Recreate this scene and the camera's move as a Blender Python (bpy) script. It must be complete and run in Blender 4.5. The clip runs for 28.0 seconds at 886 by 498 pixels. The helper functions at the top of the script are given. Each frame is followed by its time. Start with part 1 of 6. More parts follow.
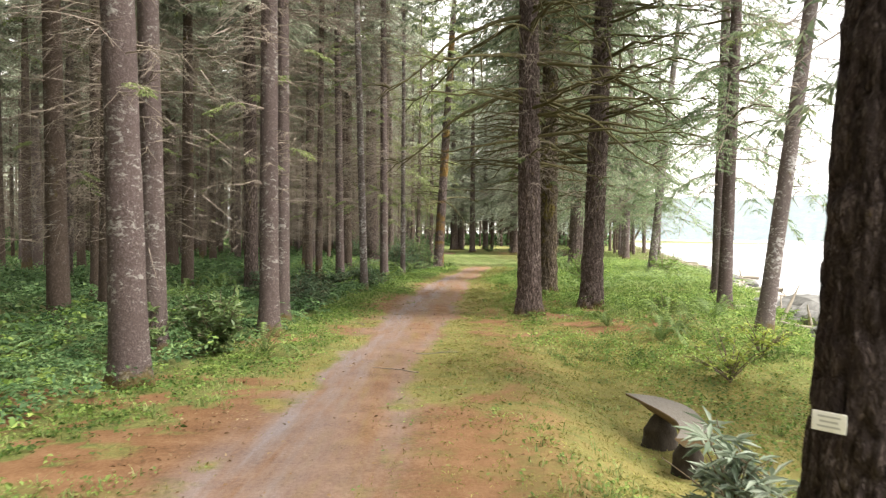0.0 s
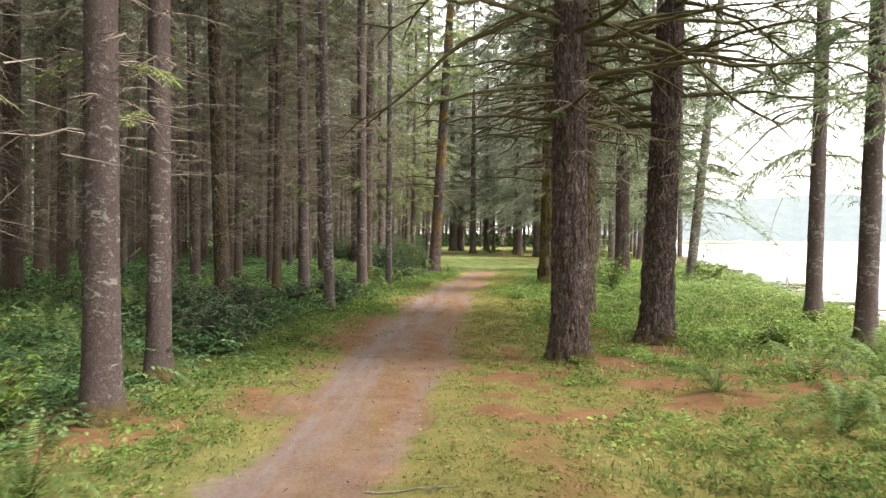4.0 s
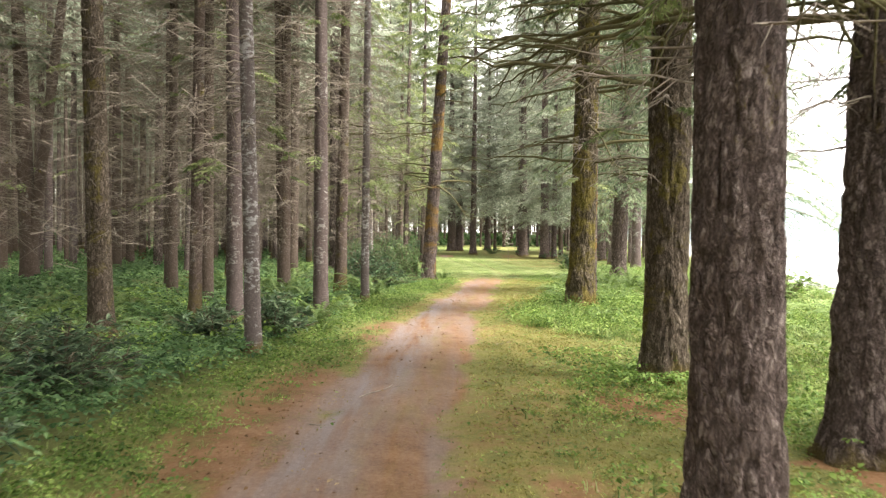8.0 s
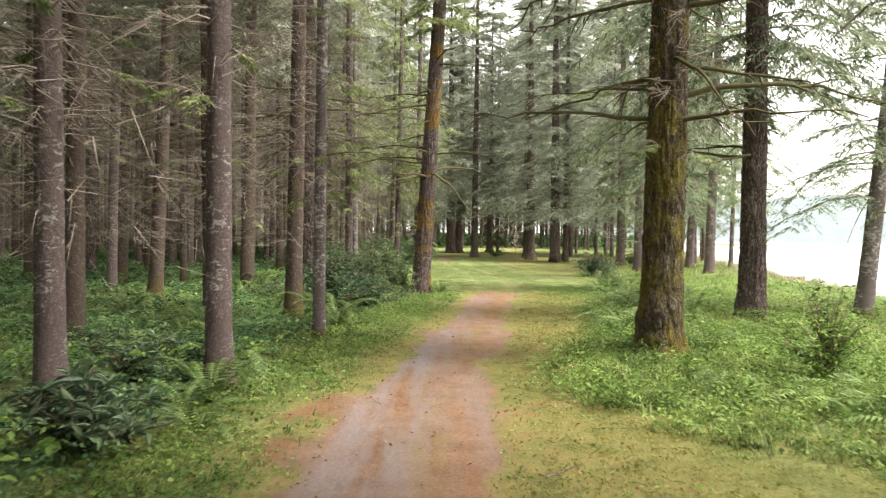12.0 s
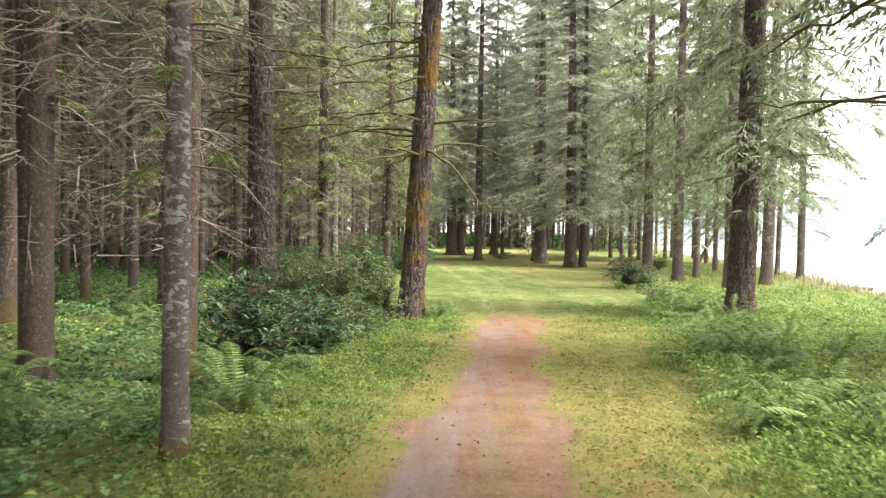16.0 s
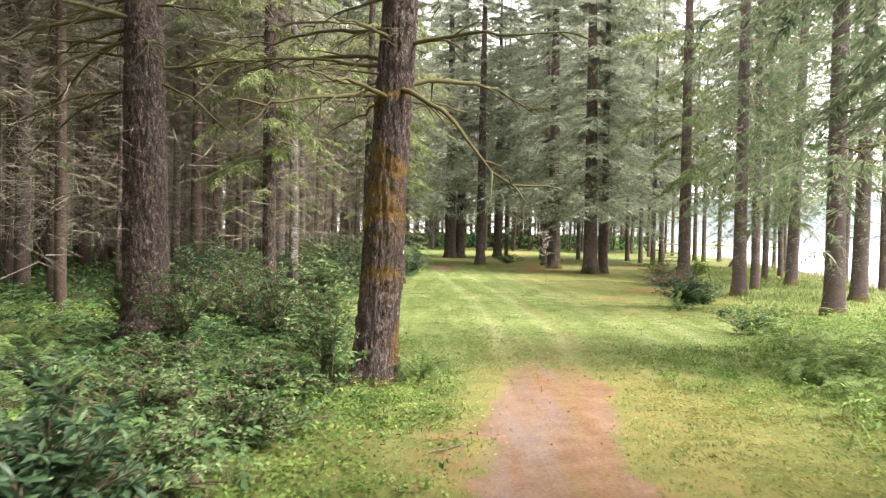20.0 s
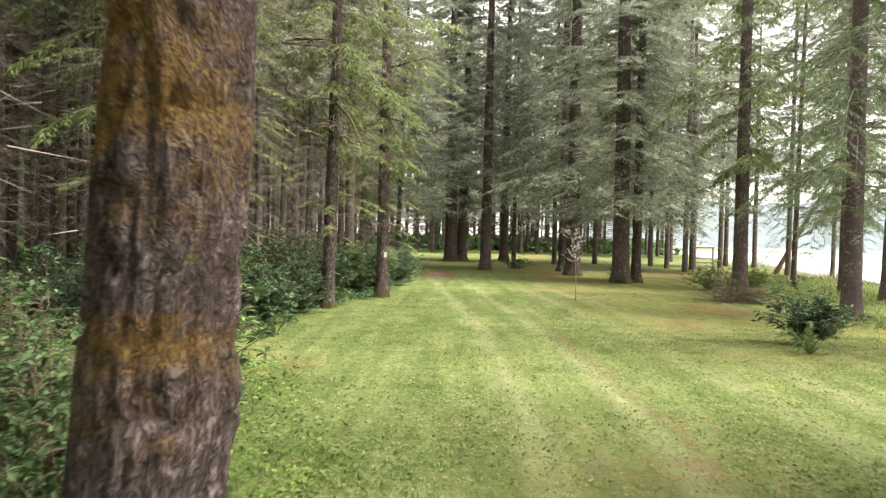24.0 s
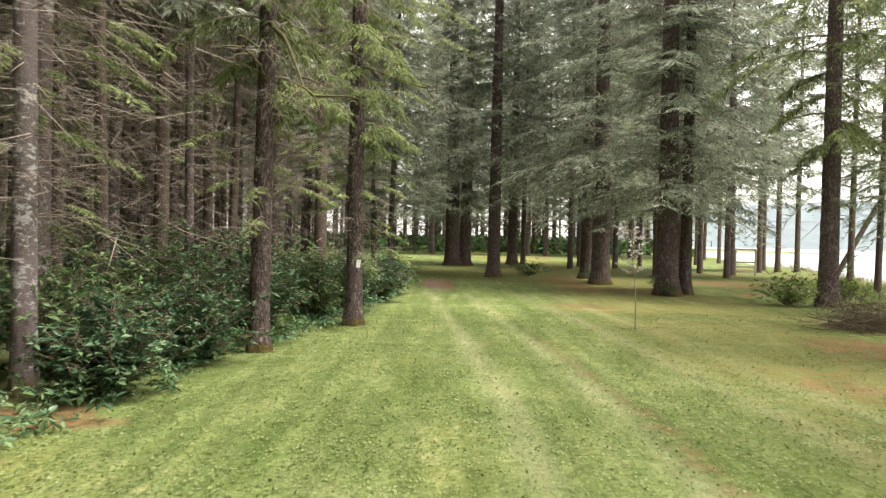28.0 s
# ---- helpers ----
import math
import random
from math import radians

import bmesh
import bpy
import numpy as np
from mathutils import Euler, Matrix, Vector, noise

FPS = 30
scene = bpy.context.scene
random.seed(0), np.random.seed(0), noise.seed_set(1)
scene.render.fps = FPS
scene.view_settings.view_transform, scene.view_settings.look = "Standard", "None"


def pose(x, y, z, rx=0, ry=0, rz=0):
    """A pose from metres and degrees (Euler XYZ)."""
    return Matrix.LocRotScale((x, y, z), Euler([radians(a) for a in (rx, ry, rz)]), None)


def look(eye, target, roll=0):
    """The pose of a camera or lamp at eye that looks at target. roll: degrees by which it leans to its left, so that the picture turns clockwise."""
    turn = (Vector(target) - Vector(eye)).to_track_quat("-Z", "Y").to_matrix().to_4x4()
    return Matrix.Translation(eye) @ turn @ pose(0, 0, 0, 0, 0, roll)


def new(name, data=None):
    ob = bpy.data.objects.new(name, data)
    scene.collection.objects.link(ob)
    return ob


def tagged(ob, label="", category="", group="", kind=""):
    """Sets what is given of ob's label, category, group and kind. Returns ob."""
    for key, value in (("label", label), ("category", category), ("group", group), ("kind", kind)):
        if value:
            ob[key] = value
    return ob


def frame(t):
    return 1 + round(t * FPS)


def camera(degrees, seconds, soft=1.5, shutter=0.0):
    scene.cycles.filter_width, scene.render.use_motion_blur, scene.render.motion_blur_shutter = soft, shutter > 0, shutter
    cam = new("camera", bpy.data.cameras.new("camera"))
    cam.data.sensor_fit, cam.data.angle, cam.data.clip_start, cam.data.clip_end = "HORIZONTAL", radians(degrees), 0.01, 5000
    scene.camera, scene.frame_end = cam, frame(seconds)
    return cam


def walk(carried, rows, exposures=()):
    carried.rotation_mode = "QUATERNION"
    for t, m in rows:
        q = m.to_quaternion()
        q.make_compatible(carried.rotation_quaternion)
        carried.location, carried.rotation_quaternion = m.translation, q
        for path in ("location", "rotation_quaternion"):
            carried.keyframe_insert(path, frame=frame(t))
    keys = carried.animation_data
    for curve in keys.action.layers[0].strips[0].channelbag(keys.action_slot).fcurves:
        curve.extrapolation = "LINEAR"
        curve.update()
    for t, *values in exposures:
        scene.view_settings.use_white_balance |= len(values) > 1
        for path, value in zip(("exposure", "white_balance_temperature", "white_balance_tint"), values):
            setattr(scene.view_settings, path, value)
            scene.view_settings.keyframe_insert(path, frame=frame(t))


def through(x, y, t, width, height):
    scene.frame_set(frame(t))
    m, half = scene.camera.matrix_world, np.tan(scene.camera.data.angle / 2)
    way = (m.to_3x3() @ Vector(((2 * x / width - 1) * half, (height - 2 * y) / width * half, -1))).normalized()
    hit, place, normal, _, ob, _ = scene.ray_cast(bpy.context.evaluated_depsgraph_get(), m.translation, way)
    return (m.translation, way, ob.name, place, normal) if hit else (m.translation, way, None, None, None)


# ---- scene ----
# ================= camera and walk =================
cam = camera(55.0, 28.0, soft=1.25, shutter=0.5)
ROWS = [
    (0.0, 0.000, 0.000, 1.900, 0.04, -0.89, -0.33),
    (0.5, 0.015, 0.931, 1.892, 0.04, -0.88, -0.30),
    (1.0, 0.030, 1.856, 1.899, 0.04, -0.88, -0.33),
    (1.5, 0.037, 2.769, 1.897, 0.03, -0.88, -0.37),
    (2.0, 0.059, 3.706, 1.890, 0.03, -0.88, -0.38),
    (2.5, 0.074, 4.653, 1.883, 0.03, -0.88, -0.37),
    (3.0, 0.089, 5.607, 1.885, 0.01, -0.87, -0.35),
    (3.5, 0.118, 6.560, 1.879, 0.01, -0.87, -0.33),
    (5.5, 0.148, 10.317, 1.888, -0.04, -0.93, -0.64),
    (6.0, 0.170, 11.288, 1.892, -0.04, -0.95, -0.64),
    (6.5, 0.192, 12.270, 1.896, -0.05, -0.95, -0.60),
    (7.0, 0.214, 13.252, 1.907, -0.06, -0.96, -0.63),
    (7.5, 0.229, 14.240, 1.912, -0.08, -0.96, -0.68),
    (8.0, 0.251, 15.233, 1.917, -0.08, -0.96, -0.70),
    (8.5, 0.274, 16.227, 1.929, -0.08, -0.97, -0.70),
    (9.0, 0.288, 17.226, 1.928, -0.10, -0.96, -0.71),
    (9.5, 0.311, 18.214, 1.932, -0.10, -0.96, -0.68),
    (10.0, 0.325, 19.190, 1.936, -0.10, -0.95, -0.67),
    (10.5, 0.325, 20.178, 1.948, -0.10, -0.96, -0.72),
    (11.0, 0.340, 21.177, 1.946, -0.12, -0.95, -0.72),
    (11.5, 0.340, 22.188, 1.953, -0.13, -0.95, -0.74),
    (12.0, 0.340, 23.198, 1.967, -0.14, -0.96, -0.76),
    (12.5, 0.340, 24.209, 1.973, -0.16, -0.96, -0.75),
    (14.5, 0.355, 28.160, 1.999, -0.12, -0.98, -0.99),
    (15.0, 0.370, 29.211, 2.002, -0.12, -0.97, -0.98),
    (15.5, 0.377, 30.267, 2.005, -0.13, -0.98, -1.01),
    (16.0, 0.392, 31.329, 2.009, -0.12, -0.97, -1.01),
    (16.5, 0.421, 32.402, 2.006, -0.12, -0.97, -1.01),
    (17.0, 0.451, 33.481, 2.011, -0.13, -0.97, -1.01),
    (17.5, 0.488, 34.566, 2.017, -0.13, -0.98, -1.01),
    (18.0, 0.510, 35.663, 2.024, -0.13, -0.98, -1.04),
    (18.5, 0.540, 36.736, 2.021, -0.14, -0.98, -1.03),
    (19.0, 0.562, 37.844, 2.021, -0.13, -0.97, -1.03),
    (19.5, 0.569, 38.951, 2.029, -0.13, -0.97, -1.07),
    (20.0, 0.584, 40.042, 2.035, -0.14, -0.97, -1.06),
    (20.5, 0.621, 41.150, 2.043, -0.14, -0.96, -1.08),
    (21.0, 0.651, 42.263, 2.051, -0.14, -0.96, -1.10),
    (21.5, 0.680, 43.405, 2.047, -0.14, -0.95, -1.06),
    (23.5, 0.821, 47.721, 1.883, 0.00, -0.80, -1.39),
    (24.0, 0.828, 48.766, 1.892, 0.03, -0.80, -1.42),
    (24.5, 0.835, 49.800, 1.893, 0.04, -0.79, -1.39),
    (25.0, 0.843, 50.850, 1.881, 0.04, -0.78, -1.41),
    (25.5, 0.843, 51.889, 1.883, 0.05, -0.76, -1.39),
    (26.0, 0.850, 52.906, 1.898, 0.05, -0.78, -1.36),
    (26.5, 0.850, 53.922, 1.897, 0.06, -0.76, -1.35),
    (27.0, 0.843, 54.961, 1.892, 0.05, -0.75, -1.34),
    (27.5, 0.858, 55.960, 1.890, 0.08, -0.74, -1.32),
    (28.0, 0.865, 56.960, 1.895, 0.09, -0.74, -1.30),
]
walk(cam, [(t, pose(x, y, z, 90 + pitch, roll, yaw)) for t, x, y, z, yaw, pitch, roll in ROWS],
     exposures=[(0.0, 1.6), (1.0, 1.3), (2.0, 1.3), (3.0, 1.38), (6.0, 1.5), (7.0, 1.68), (8.0, 2.05), (9.0, 2.2), (10.0, 1.75), (11.0, 2.0), (12.0, 1.6), (15.0, 1.88), (17.0, 1.7), (19.0, 1.8), (21.0, 1.72), (24.0, 1.5), (28.0, 1.3)])

# ================= light =================
world = bpy.data.worlds.new("overcast_sky")
scene.world = world
world.use_nodes = True
wn, wl = world.node_tree.nodes, world.node_tree.links
wn.clear()
sky = wn.new("ShaderNodeTexSky")
sky.sky_type = "NISHITA"
sky.sun_disc = False
sky.sun_elevation, sky.sun_rotation = radians(61), radians(109)
sky.air_density, sky.dust_density, sky.ozone_density = 1.0, 4.0, 1.0
cloud = wn.new("ShaderNodeMix")
cloud.data_type = "RGBA"
cloud.inputs[0].default_value = 0.86
cloud.inputs[7].default_value = (8.7, 8.4, 7.9, 1)
wl.new(sky.outputs[0], cloud.inputs[6])
wbg = wn.new("ShaderNodeBackground")
wbg.inputs[1].default_value = 0.125
wl.new(cloud.outputs[2], wbg.inputs[0])
wout = wn.new("ShaderNodeOutputWorld")
wl.new(wbg.outputs[0], wout.inputs[0])

sun_data = bpy.data.lights.new("sun", "SUN")
sun_data.energy, sun_data.angle, sun_data.color = 3.4, radians(24), (1.0, 0.95, 0.86)
sun = new("sun", sun_data)
sun.matrix_world = look((41, 16, 78), (0, 30, 0))


# ================= materials =================
class Mat:
    """A small wrapper for writing node materials."""

    def __init__(self, name, rough=0.8, spec=0.3):
        self.m = bpy.data.materials.new(name)
        self.m.use_nodes = True
        self.n, self.l = self.m.node_tree.nodes, self.m.node_tree.links
        self.b = self.n["Principled BSDF"]
        self.b.inputs["Roughness"].default_value = rough
        self.b.inputs["Specular IOR Level"].default_value = spec
        self.out = self.n["Material Output"]

    def coords(self, scale=(1, 1, 1), which="Object"):
        c = self.n.new("ShaderNodeTexCoord")
        mp = self.n.new("ShaderNodeMapping")
        mp.inputs["Scale"].default_value = scale
        self.l.new(c.outputs[which], mp.inputs[0])
        return mp.outputs[0]

    def noise(self, co, scale, detail=4, rough=0.6, dist=0.0):
        t = self.n.new("ShaderNodeTexNoise")
        t.inputs["Scale"].default_value, t.inputs["Detail"].default_value = scale, detail
        t.inputs["Roughness"].default_value, t.inputs["Distortion"].default_value = rough, dist
        self.l.new(co, t.inputs["Vector"])
        return t.outputs["Fac"]

    def voronoi(self, co, scale, feature="DISTANCE_TO_EDGE"):
        t = self.n.new("ShaderNodeTexVoronoi")
        t.feature = feature
        t.inputs["Scale"].default_value = scale
        self.l.new(co, t.inputs["Vector"])
        return t.outputs["Distance"]

    def ramp(self, fac, *stops):
        r = self.n.new("ShaderNodeValToRGB")
        e = r.color_ramp.elements
        while len(e) < len(stops):
            e.new(0.5)
        for k, (p, c) in zip(e, stops):
            k.position = p
            k.color = (*c, 1) if isinstance(c, tuple) else (c, c, c, 1)
        self.l.new(fac, r.inputs[0])
        return r.outputs[0]

    def mix(self, fac, a, b, mode="MIX"):
        x = self.n.new("ShaderNodeMix")
        x.data_type, x.blend_type = "RGBA", mode
        for slot, v in ((0, fac), (6, a), (7, b)):
            if isinstance(v, (int, float)):
                x.inputs[slot].default_value = v
            elif isinstance(v, tuple):
                x.inputs[slot].default_value = (*v, 1)
            else:
                self.l.new(v, x.inputs[slot])
        return x.outputs[2]

    def math(self, op, a, b=0.0):
        x = self.n.new("ShaderNodeMath")
        x.operation = op
        x.use_clamp = False
        for slot, v in ((0, a), (1, b)):
            if isinstance(v, (int, float)):
                x.inputs[slot].default_value = v
            else:
                self.l.new(v, x.inputs[slot])
        return x.outputs[0]

    def attr(self, name):
        a = self.n.new("ShaderNodeAttribute")
        a.attribute_name = name
        return a.outputs["Fac"]

    def info(self, what="Random"):
        return self.n.new("ShaderNodeObjectInfo").outputs[what]

    def island(self):
        return self.n.new("ShaderNodeNewGeometry").outputs["Random Per Island"]

    def color(self, c):
        if isinstance(c, tuple):
            self.b.inputs["Base Color"].default_value = (*c, 1)
        else:
            self.l.new(c, self.b.inputs["Base Color"])
        return self

    def bump(self, h, strength=0.5, distance=0.02):
        k = self.n.new("ShaderNodeBump")
        k.inputs["Strength"].default_value, k.inputs["Distance"].default_value = strength, distance
        self.l.new(h, k.inputs["Height"])
        self.l.new(k.outputs[0], self.b.inputs["Normal"])
        return self

    def translucent(self, c, amount=0.35):
        """Leaves let some light through."""
        t = self.n.new("ShaderNodeBsdfTranslucent")
        if isinstance(c, tuple):
            t.inputs[0].default_value = (*c, 1)
        else:
            self.l.new(c, t.inputs[0])
        s = self.n.new("ShaderNodeMixShader")
        s.inputs[0].default_value = amount
        self.l.new(self.b.outputs[0], s.inputs[1])
        self.l.new(t.outputs[0], s.inputs[2])
        self.l.new(s.outputs[0], self.out.inputs[0])
        return self


def bark(name, dark, mid, light, ridge=14.0, stretch=0.45, lichen=0.0, moss=0.0, relief=0.03, plates=1.0, foot=0.0, bands=0.0, blotch=(0.46, 0.44, 0.41)):
    """Bark: plates parted by wandering dark cracks, finer flakes on them, then lichen spots and moss in patches."""
    k = Mat(name, 0.92, 0.12)
    co, flat = k.coords((1, 1, stretch)), k.coords((1, 1, 1))
    wv = k.n.new("ShaderNodeTexNoise")
    wv.inputs["Scale"].default_value, wv.inputs["Detail"].default_value = ridge * 0.7, 4
    k.l.new(co, wv.inputs["Vector"])
    add = k.n.new("ShaderNodeVectorMath")
    add.operation = "MULTIPLY_ADD"
    add.inputs[1].default_value = (1.5 / ridge, 1.5 / ridge, 1.5 / ridge)
    k.l.new(wv.outputs["Color"], add.inputs[0])
    k.l.new(co, add.inputs[2])
    co = add.outputs[0]
    plate = k.ramp(k.voronoi(co, ridge), (0.0, 0.25), (0.3, 1.0))
    flake = k.ramp(k.voronoi(co, ridge * 2.6), (0.0, 0.3), (0.3, 1.0))
    long = k.math("ABSOLUTE", k.math("SUBTRACT", k.noise(co, ridge * 0.75, 4, 0.6, 0.5), 0.5))
    short = k.math("ABSOLUTE", k.math("SUBTRACT", k.noise(co, ridge * 1.7, 4, 0.6, 0.3), 0.5))
    vein = k.math("MULTIPLY", k.ramp(long, (0.0, 0.0), (0.11, 1.0)), k.ramp(short, (0.0, 0.15), (0.09, 1.0)))
    crack = k.mix(0.42, vein, k.math("MULTIPLY", plate, flake))
    fine = k.noise(k.coords((1, 1, 0.7)), ridge * 5.0, 6, 0.75)
    tone = k.mix(0.45, crack, fine)
    if plates < 1:
        tone = k.mix(plates, k.noise(k.coords((1, 1, 2.4)), ridge * 2.2, 6, 0.75), tone)
    c = k.ramp(tone, (0.22, dark), (0.5, mid), (0.8, light))
    c = k.mix(k.ramp(k.noise(flat, 1.1, 4), (0.4, 0.0), (0.75, 0.5)), c, k.mix(0.6, c, dark))
    if lichen:
        spots = k.ramp(k.mix(0.4, k.noise(k.coords((1, 1, 1.7)), 10, 7, 0.72, 0.6), k.noise(flat, 1.7, 3)), (0.585 - 0.09 * lichen, 0.0), (0.615 - 0.09 * lichen, 1.0))
        c = k.mix(k.math("MULTIPLY", spots, 0.4 + 0.4 * lichen), c, blotch)
    if moss:
        m = k.ramp(k.mix(0.25, k.noise(k.coords((1, 1, 0.8)), 2.3, 6, 0.65, 0.4), fine), (0.65 - 0.26 * moss, 0.0), (0.71 - 0.26 * moss, 1.0))
        mc = k.ramp(k.noise(flat, 23, 5, 0.7), (0.3, (0.05, 0.04, 0.01)), (0.52, (0.17, 0.135, 0.03)), (0.75, (0.3, 0.255, 0.075)))
        c = k.mix(k.math("MULTIPLY", m, 0.8), c, mc)
    if bands:
        m = k.ramp(k.mix(0.3, k.noise(k.coords((0.45, 0.45, 1.2)), 1.25, 4, 0.6, 0.3), fine), (0.56 - 0.1 * bands, 0.0), (0.61 - 0.1 * bands, 0.92))
        c = k.mix(m, c, k.ramp(k.noise(flat, 27, 5, 0.75), (0.3, (0.08, 0.046, 0.014)), (0.5, (0.24, 0.142, 0.042)), (0.72, (0.38, 0.245, 0.08))))
    if foot:
        zc = k.n.new("ShaderNodeSeparateXYZ")
        k.l.new(k.coords(), zc.inputs[0])
        rise = k.math("SUBTRACT", k.math("MULTIPLY", k.noise(flat, 3.5, 5, 0.7), 1.9), k.math("MULTIPLY", zc.outputs[2], 1.0 / foot))
        mf = k.ramp(rise, (0.35, 0.0), (0.75, 0.85))
        c = k.mix(mf, c, k.ramp(fine, (0.3, (0.06, 0.046, 0.014)), (0.55, (0.15, 0.112, 0.034)), (0.75, (0.24, 0.19, 0.065))))
    k.color(c).bump(k.mix(0.35, crack, fine), 1.0, relief)
    return k.m


BARK_FIR = bark("ridged_fir_bark", (0.030, 0.021, 0.018), (0.195, 0.147, 0.133), (0.442, 0.368, 0.341), 16, 0.42, 0.0, 0.22, 0.06, foot=0.3)
# furrowed bark with the shade it stands in put into its colours
BARK_SHADED = bark("shaded_furrowed_bark", (0.014, 0.010, 0.009), (0.078, 0.058, 0.054), (0.203, 0.162, 0.151), 14, 0.36, 0.0, 0.05, 0.05)
BARK_MOSS = bark("part_mossy_bark", (0.030, 0.022, 0.015), (0.189, 0.146, 0.112), (0.416, 0.345, 0.293), 16, 0.42, 0.0, 0.46, 0.06, foot=0.5)
BARK_FURRED = bark("heavily_mossed_bark", (0.028, 0.021, 0.013), (0.142, 0.111, 0.076), (0.338, 0.277, 0.223), 14, 0.5, 0.0, 0.66, 0.05, foot=0.6)
BARK_GREY = bark("lichen_flecked_grey_bark", (0.040, 0.030, 0.028), (0.149, 0.113, 0.107), (0.378, 0.321, 0.311), 22, 0.8, 0.4, 0.1, 0.018, 0.55, 0.45)
BARK_PALE = bark("pale_blotched_bark", (0.052, 0.041, 0.038), (0.169, 0.135, 0.128), (0.42, 0.37, 0.36), 20, 0.9, 0.66, 0.14, 0.012, 0.4, 0.5, blotch=(0.52, 0.5, 0.49))
BARK_BROWN = bark("brown_spruce_bark", (0.034, 0.024, 0.020), (0.142, 0.105, 0.086), (0.284, 0.230, 0.200), 22, 0.6, 0.12, 0.22, 0.015, 0.7)
BARK_FOOT = bark("brown_bark_with_mossy_foot", (0.040, 0.028, 0.023), (0.155, 0.115, 0.097), (0.324, 0.263, 0.236), 20, 0.6, 0.2, 0.34, 0.02, 0.8, 1.4)
BARK_ORANGE = bark("orange_moss_bark", (0.030, 0.021, 0.018), (0.182, 0.138, 0.130), (0.429, 0.364, 0.354), 16, 0.42, 0.0, 0.3, 0.06, bands=0.5)


def foliage(name, lo, mid, hi, through=0.3, rough=0.6):
    k = Mat(name, rough, 0.25)
    n = k.ramp(k.noise(k.coords((1, 1, 1)), 1.3, 4, 0.6), (0.34, 0.0), (0.66, 1.0))
    v = k.mix(0.52, k.island(), n)
    c = k.ramp(v, (0.15, lo), (0.5, mid), (0.88, hi))
    h = k.ramp(k.info(), (0.0, 0.82), (1.0, 1.15))
    c = k.mix(1.0, c, h, "MULTIPLY")
    k.color(c).translucent(c, through)
    return k.m


NEEDLES = foliage("blue_green_needles", (0.11, 0.126, 0.088), (0.285, 0.312, 0.23), (0.56, 0.59, 0.47), 0.5)
NEEDLES_DEEP = foliage("deep_green_fir_needles", (0.06, 0.085, 0.048), (0.175, 0.215, 0.13), (0.37, 0.42, 0.27), 0.42)
NEEDLES_WARM = foliage("yellow_green_needles", (0.07, 0.095, 0.03), (0.19, 0.235, 0.09), (0.4, 0.44, 0.2), 0.4)
NEEDLES_LAKE = foliage("hanging_light_green_needles", (0.07, 0.105, 0.05), (0.175, 0.23, 0.125), (0.34, 0.4, 0.24), 0.5)
LEAF_LOW = foliage("undergrowth_leaves", (0.03, 0.07, 0.026), (0.09, 0.165, 0.062), (0.23, 0.34, 0.135), 0.32)
LEAF_BRIGHT = foliage("bright_clover_leaves", (0.05, 0.1, 0.02), (0.15, 0.24, 0.05), (0.34, 0.44, 0.12), 0.36)
LEAF_LAWN = foliage("pale_clover_leaves", (0.09, 0.13, 0.036), (0.165, 0.215, 0.07), (0.32, 0.35, 0.16), 0.35)
LEAF_SOFT = foliage("soft_thicket_leaves", (0.045, 0.085, 0.03), (0.13, 0.2, 0.08), (0.29, 0.38, 0.17), 0.34)
TURF = foliage("mossy_turf_tufts", (0.11, 0.118, 0.028), (0.235, 0.23, 0.062), (0.41, 0.38, 0.135), 0.32, 0.8)
LEAF_OLIVE = foliage("olive_green_rhododendron_leaves", (0.05, 0.085, 0.03), (0.13, 0.19, 0.07), (0.3, 0.38, 0.16), 0.3, 0.4)
LEAF_RHODO = foliage("glossy_rhododendron_leaves", (0.022, 0.052, 0.026), (0.068, 0.125, 0.062), (0.2, 0.29, 0.14), 0.22, 0.34)
LEAF_YELLOW = foliage("young_yellow_green_leaves", (0.18, 0.22, 0.04), (0.3, 0.35, 0.07), (0.48, 0.5, 0.13), 0.4)
LEAF_SALAL = foliage("grey_green_salal_leaves", (0.035, 0.065, 0.035), (0.1, 0.155, 0.085), (0.24, 0.31, 0.18), 0.26, 0.42)
LEAF_PALE = foliage("pale_underside_leaves", (0.1, 0.14, 0.09), (0.22, 0.27, 0.2), (0.4, 0.43, 0.36), 0.25, 0.45)
FERN = foliage("fern_fronds", (0.05, 0.085, 0.022), (0.13, 0.19, 0.055), (0.27, 0.35, 0.12), 0.32)
GRASS = foliage("meadow_grass", (0.11, 0.15, 0.045), (0.215, 0.27, 0.09), (0.38, 0.42, 0.18), 0.32, 0.7)
GRASS_DRY = foliage("dry_mossy_grass", (0.14, 0.125, 0.035), (0.23, 0.205, 0.06), (0.36, 0.31, 0.12), 0.35, 0.8)
REED = foliage("pale_dry_reeds", (0.2, 0.19, 0.1), (0.34, 0.31, 0.19), (0.5, 0.46, 0.32), 0.3, 0.8)
LITTER = foliage("fallen_leaf_litter", (0.1, 0.055, 0.025), (0.2, 0.12, 0.055), (0.36, 0.27, 0.16), 0.1, 0.85)
BLOSSOM = foliage("pale_pink_blossom", (0.5, 0.42, 0.4), (0.6, 0.53, 0.5), (0.7, 0.65, 0.62), 0.3)


